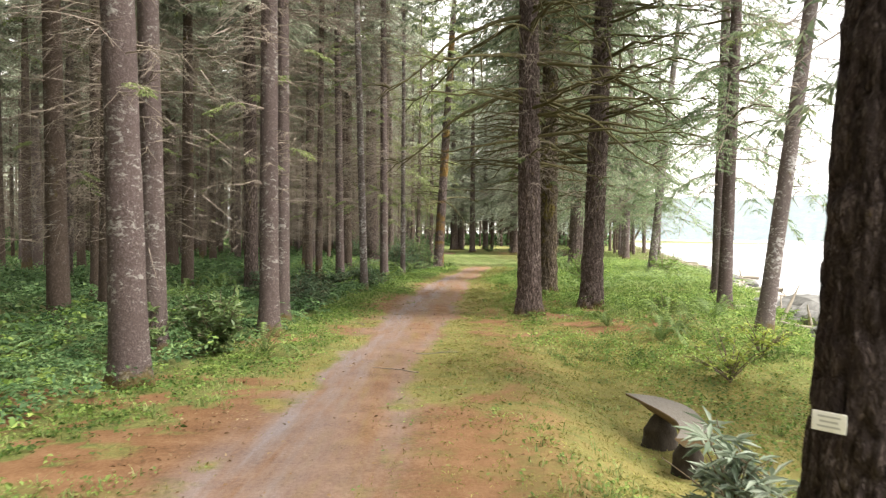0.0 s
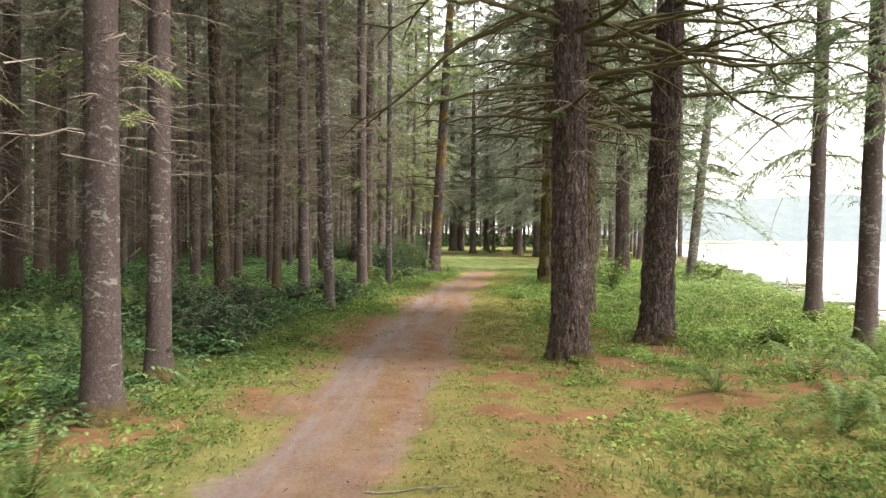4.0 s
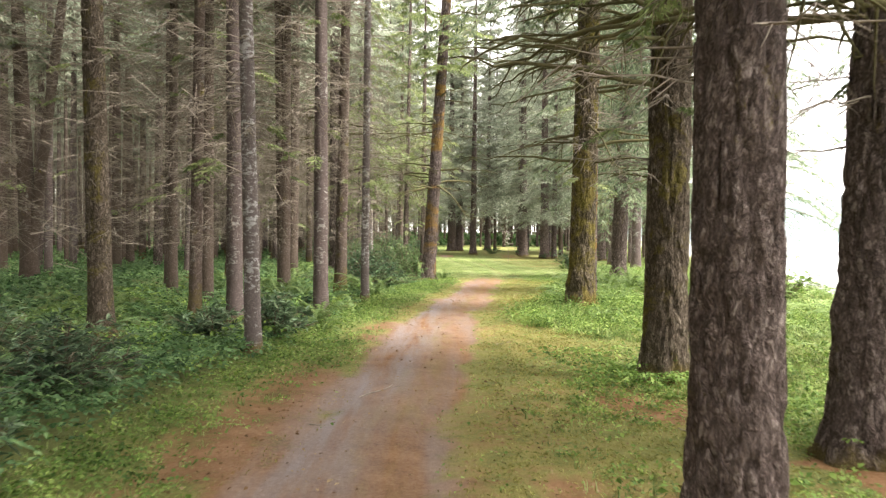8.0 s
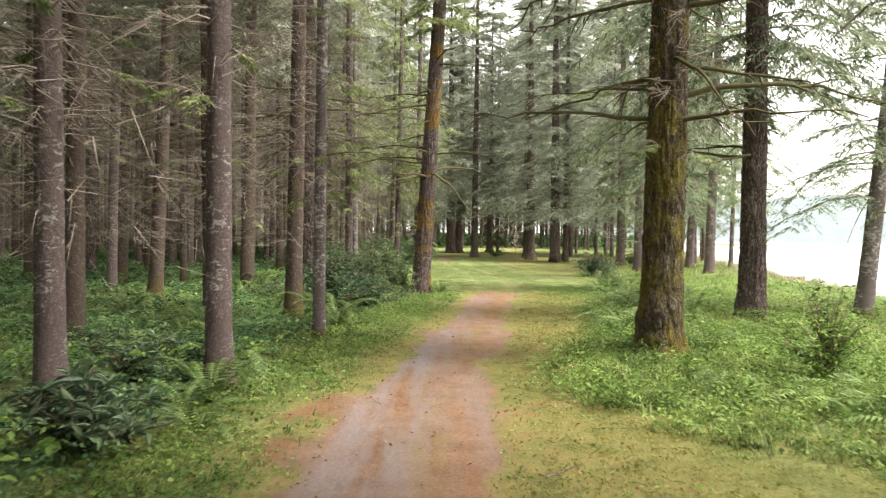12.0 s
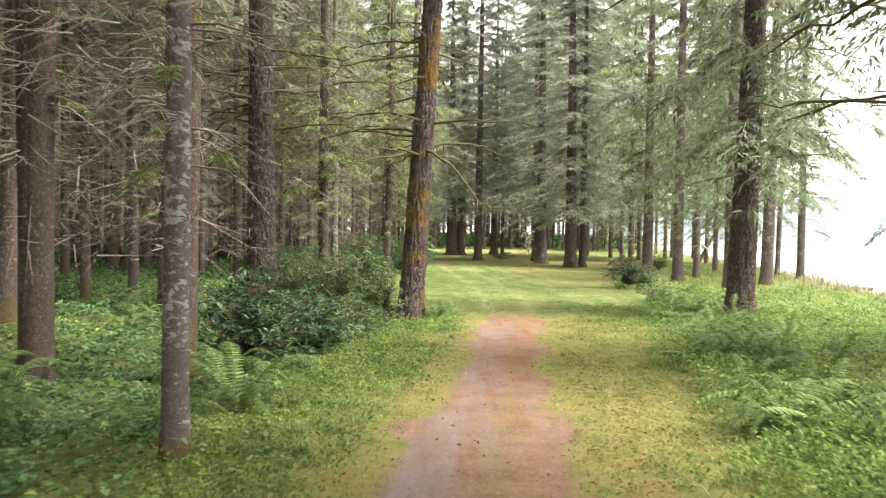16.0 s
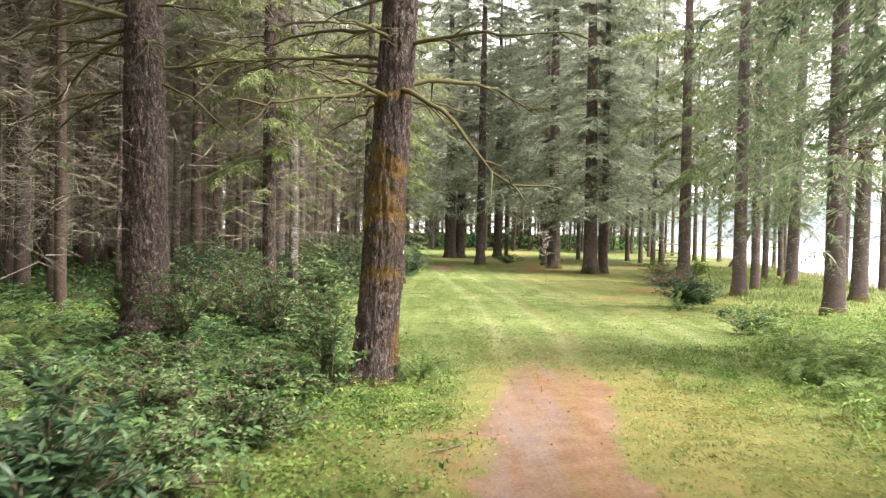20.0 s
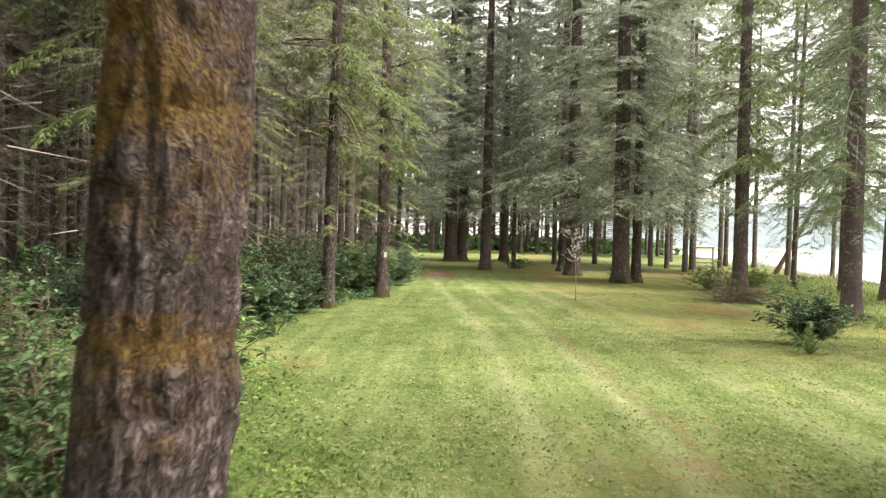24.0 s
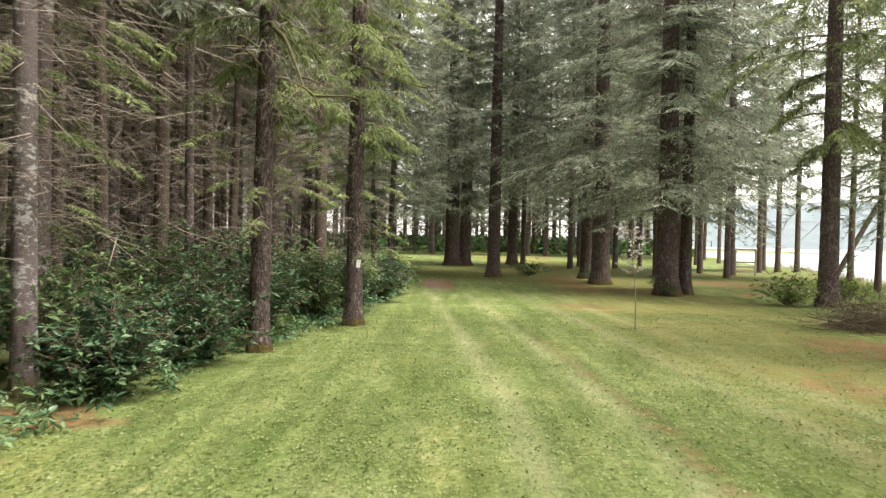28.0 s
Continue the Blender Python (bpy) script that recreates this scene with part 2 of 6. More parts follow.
def plain(name, c1, c2, scale=8.0, rough=0.8, stretch=(1, 1, 1), bump=0.3, spec=0.25):
    k = Mat(name, rough, spec)
    co = k.coords(stretch)
    n = k.mix(0.5, k.noise(co, scale, 5, 0.65), k.noise(co, scale * 7, 3))
    k.color(k.ramp(n, (0.3, c1), (0.7, c2))).bump(n, bump, 0.01)
    return k.m


TWIG = plain("dead_grey_twigs", (0.14, 0.112, 0.09), (0.34, 0.285, 0.235), 5, 0.9)
TWIG_MOSS = plain("moss_covered_limb_bark", (0.045, 0.038, 0.02), (0.135, 0.118, 0.052), 7, 0.95)
STEM = plain("brown_shrub_stems", (0.085, 0.062, 0.042), (0.21, 0.165, 0.115), 12, 0.8)
ROCK = plain("wet_grey_shore_rock", (0.07, 0.068, 0.065), (0.24, 0.235, 0.225), 4, 0.75, bump=0.6)
DRIFT = plain("bleached_driftwood", (0.16, 0.13, 0.1), (0.38, 0.34, 0.29), 6, 0.85, (1, 1, 4), 0.5)
BENCH_TOP = plain("weathered_silver_plank", (0.085, 0.074, 0.062), (0.2, 0.18, 0.155), 9, 0.75, (7, 1, 4), 0.5)
BENCH_SIDE = plain("sawn_brown_plank_edge", (0.1, 0.065, 0.035), (0.23, 0.16, 0.09), 9, 0.8, (7, 1, 4), 0.4)
STUMP = plain("dark_stump_wood", (0.02, 0.016, 0.012), (0.07, 0.055, 0.042), 12, 0.9, (1, 1, 0.3), 0.7)
GATE_WOOD = plain("pale_weathered_gate_wood", (0.22, 0.19, 0.15), (0.42, 0.38, 0.32), 10, 0.8)
SIGN_WHITE = plain("white_enamel_plate", (0.72, 0.72, 0.7), (0.82, 0.82, 0.8), 10, 0.45, bump=0.02)
SIGN_GREY = plain("faded_grey_print", (0.4, 0.41, 0.4), (0.5, 0.51, 0.5), 10, 0.5, bump=0.02)
# the haze of distance is put into this pale blue-grey colour
HILL = plain("haze_tinted_wooded_slope", (0.12, 0.145, 0.158), (0.18, 0.21, 0.22), 0.05, 1.0, bump=0.0)

wk = Mat("still_lake_water", 0.22, 0.5)
wk.color((0.3, 0.33, 0.33)).bump(wk.noise(wk.coords((1, 0.5, 1)), 1.6, 4), 0.5, 0.12)
WATER = wk.m


# ================= ground shape and zones =================
def lattice(ix, iy, iz, seed):
    h = (ix * 374761393 + iy * 668265263 + iz * 2147483647 + seed * 974634777) & 0xFFFFFFFF
    h = ((h ^ (h >> 13)) * 1274126177) & 0xFFFFFFFF
    return ((h ^ (h >> 16)) & 0xFFFF) / 65535.0


def vnoise(x, y, z=0.0, seed=0):
    """Smooth value noise in 0..1 on arrays."""
    x, y, z = np.broadcast_arrays(np.asarray(x, float), np.asarray(y, float), np.asarray(z, float))
    fx, fy, fz = np.floor(x), np.floor(y), np.floor(z)
    ix, iy, iz = (a.astype(np.int64) + 4096 for a in (fx, fy, fz))
    u, v, w = (t * t * (3 - 2 * t) for t in (x - fx, y - fy, z - fz))
    r = 0
    for dx in (0, 1):
        for dy in (0, 1):
            for dz in (0, 1):
                wt = (u if dx else 1 - u) * (v if dy else 1 - v) * (w if dz else 1 - w)
                r = r + wt * lattice(ix + dx, iy + dy, iz + dz, seed)
    return r


def soft(v, a, b):
    t = np.clip((v - a) / (b - a), 0, 1)
    return t * t * (3 - 2 * t)


def path_x(y):
    """The dirt track's centre line."""
    return np.interp(y, [-12, 0, 6, 13, 20, 27, 35, 40, 46, 52, 58, 66, 75, 91, 110, 140],
                     [-2.2, -1.6, -1.15, -0.92, -0.55, -0.1, 0.35, 0.95, 1.6, 2.3, 2.5, 2.4, 1.9, 0.9, 0.5, -2])


def bank_x(y):
    """The top edge of the bank above the lake."""
    return 6.6 + 0.2 * (np.asarray(y, float) - 14) + 1.2 * (vnoise(np.asarray(y, float) * 0.13, 3.0) - 0.5)


def left_x(y):
    """Where the mown verge gives way to the wood's undergrowth, beside the track."""
    return np.interp(y, [-10, 8, 14, 20, 30, 40, 47, 52, 58, 64, 70, 75, 84, 92, 105, 140],
                     [-4.4, -3.9, -3.2, -2.7, -2.2, -1.6, -0.8, -0.4, -1.2, -2.9, -2.2, -1.4, -0.7, -0.4, -3, -8])


def right_x(y):
    """Where the mown verge gives way to taller growth on the lake side."""
    return np.interp(y, [-10, 8, 16, 24, 28, 30.5, 31.5, 34, 35.5, 37, 39, 42, 48, 54, 60, 70, 80, 90, 110],
                     [4.5, 4.6, 4.4, 3.4, 4.2, 4.0, 2.5, 1.5, 1.7, 2.6, 3.1, 3.6, 4.7, 5.9, 7.6, 10.5, 13.5, 16, 20])


def ground_z(x, y):
    x, y = np.asarray(x, float), np.asarray(y, float)
    e = bank_x(y)
    d = np.clip((x - e) / 4.5, 0, 3)
    z = -1.05 * np.clip(d, 0, 1) ** 1.15 - 1.2 * np.clip(d - 1, 0, 2)
    px = path_x(y)
    z = z - 0.45 * soft(x, 0.9, 2.4) * (1 - soft(y, 11.5, 17.0)) + 0.22 * np.exp(-((x - 4.2) ** 2 + (y - 36.0) ** 2) / 5.0)
    near = np.clip(1 - np.abs(x) / 60, 0.15, 1)
    rough = 0.22 * (vnoise(x * 0.16, y * 0.16, 0, 5) - 0.5) + 0.07 * (vnoise(x * 0.9, y * 0.9, 0, 6) - 0.5)
    calm = np.clip(np.abs(x - px - 0.6) / 4.0, 0.12, 1)
    z = z + rough * calm * near
    rut = np.exp(-((np.abs(x - px) - 0.62) / 0.22) ** 2) * np.clip((90 - y) / 10, 0, 1)
    z = z - 0.025 * rut + 0.02 * (vnoise(x * 2.5, y * 2.5, 0, 8) - 0.5) * np.clip(1.2 - np.abs(x) / 30, 0, 1)
    return z


def gz(x, y):
    return float(ground_z(x, y))


def mesh_of(name, verts, faces, mats=(), smooth=False, slots=None):
    """A mesh from arrays: verts n x 3, faces a list of m x k index arrays."""
    me = bpy.data.meshes.new(name)
    verts = np.asarray(verts, np.float32)
    faces = [np.asarray(f, np.int32) for f in faces if len(f)]
    loops = np.concatenate([f.ravel() for f in faces])
    sizes = np.concatenate([np.full(len(f), f.shape[1], np.int32) for f in faces])
    starts = np.concatenate([[0], np.cumsum(sizes)[:-1]]).astype(np.int32)
    me.vertices.add(len(verts))
    me.vertices.foreach_set("co", verts.ravel())
    me.loops.add(len(loops))
    me.loops.foreach_set("vertex_index", loops)
    me.polygons.add(len(sizes))
    me.polygons.foreach_set("loop_start", starts)
    if slots is not None:
        me.polygons.foreach_set("material_index", np.asarray(slots, np.int32))
    if smooth:
        me.polygons.foreach_set("use_smooth", np.ones(len(sizes), bool))
    for m in mats:
        me.materials.append(m)
    me.update(calc_edges=True)
    me.validate()
    return me


def part(name, me, parent, label="", at=None):
    ob = new(name, me)
    ob.parent = parent
    if at is not None:
        ob.matrix_basis = at
    if label:
        tagged(ob, label)
    return ob


def grid_mesh(name, xs, ys, zfun, mats):
    X, Y = np.meshgrid(xs, ys)
    Z = zfun(X, Y)
    v = np.stack([X.ravel(), Y.ravel(), Z.ravel()], 1)
    nx, ny = len(xs), len(ys)
    i = (np.arange(ny - 1)[:, None] * nx + np.arange(nx - 1)[None]).ravel()
    return mesh_of(name, v, [np.stack([i, i + 1, i + 1 + nx, i + nx], 1)], mats, True), X, Y


def steps(a, b, d):
    return list(np.arange(a, b, d))


# ground material: track earth, tyre-worn gravel, mossy turf and leaf mould, mixed by zone masks and noise
gk = Mat("forest_floor_and_track", 0.95, 0.1)
gco = gk.coords((1, 1, 1))
big, med, fin = gk.noise(gco, 0.35, 4), gk.noise(gco, 2.2, 5, 0.65), gk.noise(gco, 26, 5, 0.7)
speck = gk.noise(gco, 90, 3, 0.7)
earth = gk.ramp(gk.mix(0.5, med, fin), (0.28, (0.08, 0.036, 0.017)), (0.5, (0.178, 0.096, 0.048)), (0.74, (0.3, 0.182, 0.105)))
grit = gk.ramp(gk.mix(0.5, fin, speck), (0.3, (0.13, 0.107, 0.107)), (0.7, (0.3, 0.262, 0.266)))
streak = gk.noise(gk.coords((1.6, 0.16, 1)), 1.6, 5, 0.6)
worn = gk.math("MULTIPLY", gk.attr("rut"), gk.ramp(streak, (0.3, 0.0), (0.62, 1.0)))
earth = gk.mix(worn, earth, grit)
crown_line = gk.math("MULTIPLY", gk.attr("middle"), gk.ramp(gk.noise(gk.coords((1.2, 0.22, 1)), 2.3, 5, 0.65), (0.46, 0.0), (0.7, 0.5)))
earth = gk.mix(crown_line, earth, gk.ramp(fin, (0.3, (0.1, 0.085, 0.02)), (0.7, (0.24, 0.2, 0.06))))
turf = gk.ramp(gk.mix(0.5, med, fin), (0.25, (0.055, 0.06, 0.02)), (0.5, (0.145, 0.155, 0.052)), (0.75, (0.28, 0.265, 0.11)))
mossy = gk.ramp(gk.mix(0.5, fin, speck), (0.25, (0.115, 0.093, 0.03)), (0.7, (0.28, 0.232, 0.085)))
patch = gk.ramp(gk.mix(0.5, gk.noise(gk.coords((1, 0.3, 1)), 1.3, 5, 0.7), gk.noise(gk.coords((1, 0.55, 1)), 6.5, 5, 0.7)), (0.36, (0.075, 0.104, 0.032)), (0.5, (0.132, 0.166, 0.058)), (0.64, (0.225, 0.24, 0.112)))
crumb = gk.ramp(gk.mix(0.4, gk.noise(gco, 20, 5, 0.85), speck), (0.36, (0.45, 0.48, 0.42)), (0.5, (0.95, 0.95, 0.95)), (0.64, (1.65, 1.65, 1.55)))
turf = gk.mix(gk.math("MULTIPLY", gk.attr("lawn"), 0.85), turf, patch)
turf = gk.mix(1.0, turf, crumb, "MULTIPLY")
lines = gk.ramp(gk.noise(gk.coords((2.2, 0.12, 1)), 1.3, 4, 0.6), (0.36, (0.8, 0.82, 0.76)), (0.66, (1.25, 1.25, 1.25)))
turf = gk.mix(gk.attr("lawn"), turf, gk.mix(1.0, turf, lines, "MULTIPLY"))
broad = gk.ramp(gk.mix(0.6, big, gk.noise(gk.coords((1.2, 0.2, 1)), 0.9, 4, 0.7)), (0.4, (0.78, 0.83, 0.7)), (0.52, (1.0, 1.0, 1.0)), (0.64, (1.28, 1.15, 1.1)))
turf = gk.mix(1.0, turf, broad, "MULTIPLY")
turf = gk.mix(gk.math("MULTIPLY", gk.attr("wheel"), 0.5), turf, gk.ramp(fin, (0.3, (0.2, 0.2, 0.1)), (0.7, (0.42, 0.4, 0.24))))
turf = gk.mix(gk.math("MULTIPLY", gk.attr("dry"), gk.ramp(med, (0.35, 0.15), (0.6, 1.0))), turf, mossy)
mould = gk.ramp(gk.mix(0.5, fin, speck), (0.25, (0.05, 0.052, 0.02)), (0.5, (0.095, 0.105, 0.038)), (0.7, (0.17, 0.17, 0.075)))
sand = gk.ramp(gk.mix(0.5, fin, med), (0.25, (0.13, 0.12, 0.105)), (0.75, (0.33, 0.31, 0.28)))
base = gk.mix(gk.attr("wood"), turf, mould)
edge = gk.math("ADD", gk.attr("track"), gk.math("MULTIPLY", gk.math("SUBTRACT", gk.mix(0.4, med, gk.noise(gco, 9, 5, 0.75)), 0.5), 1.5))
base = gk.mix(gk.ramp(edge, (0.28, 0.0), (0.66, 1.0)), base, earth)
base = gk.mix(gk.attr("shore"), base, sand)
gk.color(base).bump(gk.mix(0.5, fin, speck), 0.6, 0.03)

gxs = steps(-2600, -200, 300) + steps(-200, -40, 20) + steps(-40, -12, 1.0) + steps(-12, 14, 0.16) + steps(14, 30, 0.6) + steps(30, 80, 5) + steps(80, 3000, 300)
gys = steps(-2600, -200, 300) + steps(-200, -20, 20) + steps(-20, 2, 1.0) + steps(2, 92, 0.2) + steps(92, 160, 1.2) + steps(160, 400, 20) + steps(400, 3200, 300)
ground_me, GX, GY = grid_mesh("ground", np.array(gxs), np.array(gys), ground_z, [gk.m])


def put_attr(me, name, values):
    me.attributes.new(name, "FLOAT", "POINT").data.foreach_set("value", np.asarray(values, np.float32).ravel())


def track_mask(x, y):
    d = np.abs(x - path_x(y))
    strength = np.interp(y, [0, 50.5, 53.5, 60, 88, 90, 94, 97], [1, 1, 0.4, 0.15, 0.25, 0.9, 0.9, 0.1])
    wide = 0.9 + 0.45 * (vnoise(x * 0.5, y * 0.25, 0, 9) - 0.5) + 0.4 * (vnoise(x * 2.1, y * 1.3, 0, 10) - 0.5)
    wide = wide - np.where(x > path_x(y), 0.26, 0.08) - 0.12 * soft(y, 36, 44)
    track = strength * (1 - soft(d, wide - 0.35, wide + 0.35))
    side = (1 - soft(d, 1.2, np.where(x > path_x(y), 3.6, np.where(y < 30, 2.9, 2.1)))) * np.where((x > path_x(y)) & (y > 22), 0.55, 1.0) * (1 - soft(y, 46, 58)) * soft(0.6 * vnoise(x * 0.55, y * 0.35, 0, 71) + 0.4 * vnoise(x * 2.3, y * 1.9, 0, 74), 0.42, 0.68) * 0.68 * (1 - 0.3 * soft(y, 36, 46))
    under = sum(np.exp(-((x - a) ** 2 + (y - b) ** 2) / 2.0) for a, b in ((2.1, 19.0), (1.3, 17.0), (3.9, 19.5), (3.1, 18.5), (4.5, 20.9), (4.7, 18.2), (-3.4, 8.4), (-2.8, 9.7), (-4.3, 9.3), (-2.6, 7.4), (1.6, 18.0), (1.2, 19.6), (3.0, 25.0), (-3.7, 65.2), (-2.3, 61.3), (12.8, 89.9), (-3.9, 10.3), (-3.3, 15.6), (3.7, 21.6)))
    lawn = soft(vnoise(x * 0.45, y * 0.22, 0, 72), 0.62, 0.85) * soft(y, 58, 66) * soft(x, 2.5, 5) * 0.5
    wheel = 0.42 * np.exp(-((x - path_x(y) - 0.75) / 0.22) ** 2) * soft(y, 50, 56) * (1 - soft(y, 70, 86))
    return np.clip(np.maximum(np.maximum(track, side), np.maximum(np.maximum(1.0 * np.clip(under, 0, 1) * soft(0.5 * vnoise(x * 1.3, y * 0.9, 0, 91) + 0.5 * vnoise(x * 4.1, y * 3.3, 0, 92), 0.3, 0.65), lawn), wheel)), 0, 1)


def rut_mask(x, y):
    d = x - path_x(y)
    return (np.exp(-((d + 0.42) / 0.52) ** 2) + 0.5 * np.exp(-((d - 0.6) / 0.3) ** 2)) * (1 - 0.4 * soft(y, 36, 46))


def dry_mask(x, y):
    near_track = 1 - soft(np.abs(x - path_x(y)), 0.8, np.where(x > path_x(y), 3.2, 1.7))
    right = soft(x, path_x(y), path_x(y) + 1.0) * (1 - soft(y, 26, 44)) * (1 - np.where(y < 19, soft(x, 4.2, 6.0), soft(x, 2.5, 3.6)))
    late = soft(y, 58, 66) * soft(x, 3, 6) * (1 - soft(x, 10, 13)) * 0.7
    return np.clip(np.maximum(np.maximum(near_track * (1 - soft(y, 50, 58)), right), late) * (0.4 + 0.9 * vnoise(x * 0.6, y * 0.5, 0, 11)), 0, 1)


put_attr(ground_me, "track", track_mask(GX, GY))
put_attr(ground_me, "rut", rut_mask(GX, GY))
put_attr(ground_me, "middle", np.exp(-((GX - path_x(GY) - 0.15) / 0.28) ** 2))
put_attr(ground_me, "lawn", soft(GY, 48, 56) * (1 - soft(GY, 92, 100) * (1 - soft(GY, 112, 118))))
WHEEL = sum(np.exp(-((GX - path_x(GY) - o) / w) ** 2) for o, w in ((-0.72, 0.16), (0.5, 0.14), (2.3, 0.2), (3.4, 0.18)))
put_attr(ground_me, "wheel", np.clip(WHEEL, 0, 1) * soft(GY, 52, 57) * (1 - soft(GY, 80, 94)) * (0.35 + 0.9 * vnoise(GX * 1.5, GY * 0.4, 0, 73)))
put_attr(ground_me, "dry", dry_mask(GX, GY))
put_attr(ground_me, "wood", np.maximum(1 - soft(GX, left_x(GY) - 1.2, left_x(GY) + 0.2), soft(GY, 92, 100) * (1 - soft(GY, 112, 118)) * 0.4))
put_attr(ground_me, "shore", soft(GX, bank_x(GY) + 0.8, bank_x(GY) + 2.2))
tagged(new("ground", ground_me), "mossy turf and leaf litter crossed by a reddish dirt track", "ground", kind="structure")

water_me, _, _ = grid_mesh("water", np.array([7.0, 30, 100, 400, 3000]), np.array([-2600.0, -200, 0, 60, 120, 400, 3200]), lambda x, y: np.full(x.shape, -1.0), [WATER])
tagged(new("water", water_me), "calm pale lake reflecting the white sky", "lake", kind="structure")


def ridge(name, label, dist, a0, a1, h, mat, seed):
    """A long wooded slope far off, with an uneven tree line."""
    n = 420
    a = np.linspace(radians(a0), radians(a1), n)
    top = h * (0.55 + 0.6 * vnoise(a * 9, 0.3, 0, seed) + 0.1 * vnoise(a * 60, 0.7, 0, seed))
    rows = []
    for s in np.linspace(0, 1, 7):
        d = dist * (1 + 0.25 * s)
        rows.append(np.stack([d * np.sin(a), d * np.cos(a), -1.2 + top * s ** 0.8 + h * 0.05 * (vnoise(a * 150, s * 60, 0, seed + 1) - 0.5)], 1))
    v = np.concatenate(rows)
    i = (np.arange(6)[:, None] * n + np.arange(n - 1)[None]).ravel()
    return tagged(new(name, mesh_of(name, v, [np.stack([i, i + 1, i + 1 + n, i + n], 1)], [mat], True)), label, "hills", kind="structure")


ridge("backdrop", "wooded hills across the lake, haze put into their pale blue-green colour", 900, 8, 80, 50, HILL, 21)


# ================= tree building =================
def tube(points, radii, n=6):
    """Rings of n vertices along a line, as verts and quads."""
    points, radii = np.asarray(points, float), np.asarray(radii, float)
    d = np.gradient(points, axis=0)
    d /= np.linalg.norm(d, axis=1)[:, None] + 1e-9
    ref = np.array([0.0, 0.0, 1.0]) if abs(d[0][2]) < 0.9 else np.array([1.0, 0.0, 0.0])
    u = np.cross(d, ref)
    u /= np.linalg.norm(u, axis=1)[:, None] + 1e-9
    w = np.cross(d, u)
    a = np.arange(n) * 2 * math.pi / n
    v = points[:, None] + radii[:, None, None] * (np.cos(a)[None, :, None] * u[:, None] + np.sin(a)[None, :, None] * w[:, None])
    k = len(points)
    i, j = np.meshgrid(np.arange(k - 1), np.arange(n), indexing="ij")
    p, q = (i * n + j).ravel(), (i * n + (j + 1) % n).ravel()
    return v.reshape(-1, 3), np.stack([p, q, q + n, p + n], 1)


class Heap:
    """Collects pieces of geometry into one mesh with material slots."""

    def __init__(self):
        self.v, self.q, self.t, self.sq, self.st, self.n = [], [], [], [], [], 0

    def add(self, v, f, slot=0):
        f = np.asarray(f) + self.n
        self.v.append(np.asarray(v, float))
        self.n += len(v)
        (self.q if f.shape[1] == 4 else self.t).append(f)
        (self.sq if f.shape[1] == 4 else self.st).append(np.full(len(f), slot))

    def mesh(self, name, mats, smooth=False):
        faces = [np.concatenate(a) for a in (self.q, self.t) if a]
        slots = np.concatenate([np.concatenate(a) for a in (self.sq, self.st) if a])
        return mesh_of(name, np.concatenate(self.v), faces, mats, smooth, slots)


def unit(v):
    return v / (np.linalg.norm(v) + 1e-9)


def branch(heap, rng, root, az, length, rise=0.1, droop=0.35, twigs=11, blades=7, size=0.16, wood=1, leaf=0, thick=0.02, bare=0.12, knots=6, slim=0.11):
    """A conifer branch: a bowed stem, side twigs, and flat needle sprays that hang from them."""
    out = np.array([math.cos(az), math.sin(az), 0.0])
    side = np.array([-out[1], out[0], 0.0])
    s = np.linspace(0, 1, knots)
    bend = rng.uniform(-0.12, 0.12)
    pts = root + length * (s[:, None] * out + (rise * s - droop * s ** 2)[:, None] * np.array([0, 0, 1]) + (bend * s ** 2)[:, None] * side)
    v, f = tube(pts, thick * (1 - 0.85 * s), 3)
    heap.add(v, f, wood)
    if not twigs:
        return
    up = np.array([0.0, 0.0, 1.0])
    k = np.repeat(np.arange(twigs), 2)
    u = bare + (1 - bare) * (k + rng.random(len(k))) / twigs
    sg = np.tile([-1.0, 1.0], twigs)
    p = np.stack([np.interp(u, s, pts[:, c]) for c in range(3)], 1)
    tl = length * 0.34 * (1.1 - 0.65 * u) * rng.uniform(0.6, 1.25, len(k))
    d = sg[:, None] * side * 0.9 + out * rng.uniform(0.4, 0.9, len(k))[:, None] + up * rng.uniform(-0.45, 0.12, len(k))[:, None]
    d /= np.linalg.norm(d, axis=1)[:, None]
    m = np.linspace(0.03, 1, blades)
    q = p[:, None] + tl[:, None, None] * (m[None, :, None] * d[:, None] - (0.3 * m ** 2)[None, :, None] * up)
    cross = np.cross(d, up)
    cross /= np.linalg.norm(cross, axis=1)[:, None] + 1e-9
    for sd in (-1, 1):
        bd = 0.6 * sd * cross[:, None] + 0.85 * d[:, None] - 0.3 * up + rng.normal(0, 0.24, q.shape)
        bd /= np.linalg.norm(bd, axis=2)[:, :, None]
        ln = (size * rng.uniform(0.6, 1.4, q.shape[:2]) * (1.15 - 0.5 * m)[None])[:, :, None]
        wd = np.cross(bd, rng.normal(0, 0.5, q.shape) + up)
        wd = wd / (np.linalg.norm(wd, axis=2)[:, :, None] + 1e-9) * ln * slim
        mid = q + bd * ln * 0.4
        vv = np.stack([q, mid + wd, q + bd * ln - up * ln * 0.12, mid - wd], 2).reshape(-1, 3)
        i = np.arange(len(vv) // 4) * 4
        heap.add(vv, np.stack([i, i + 1, i + 2, i + 3], 1), leaf)


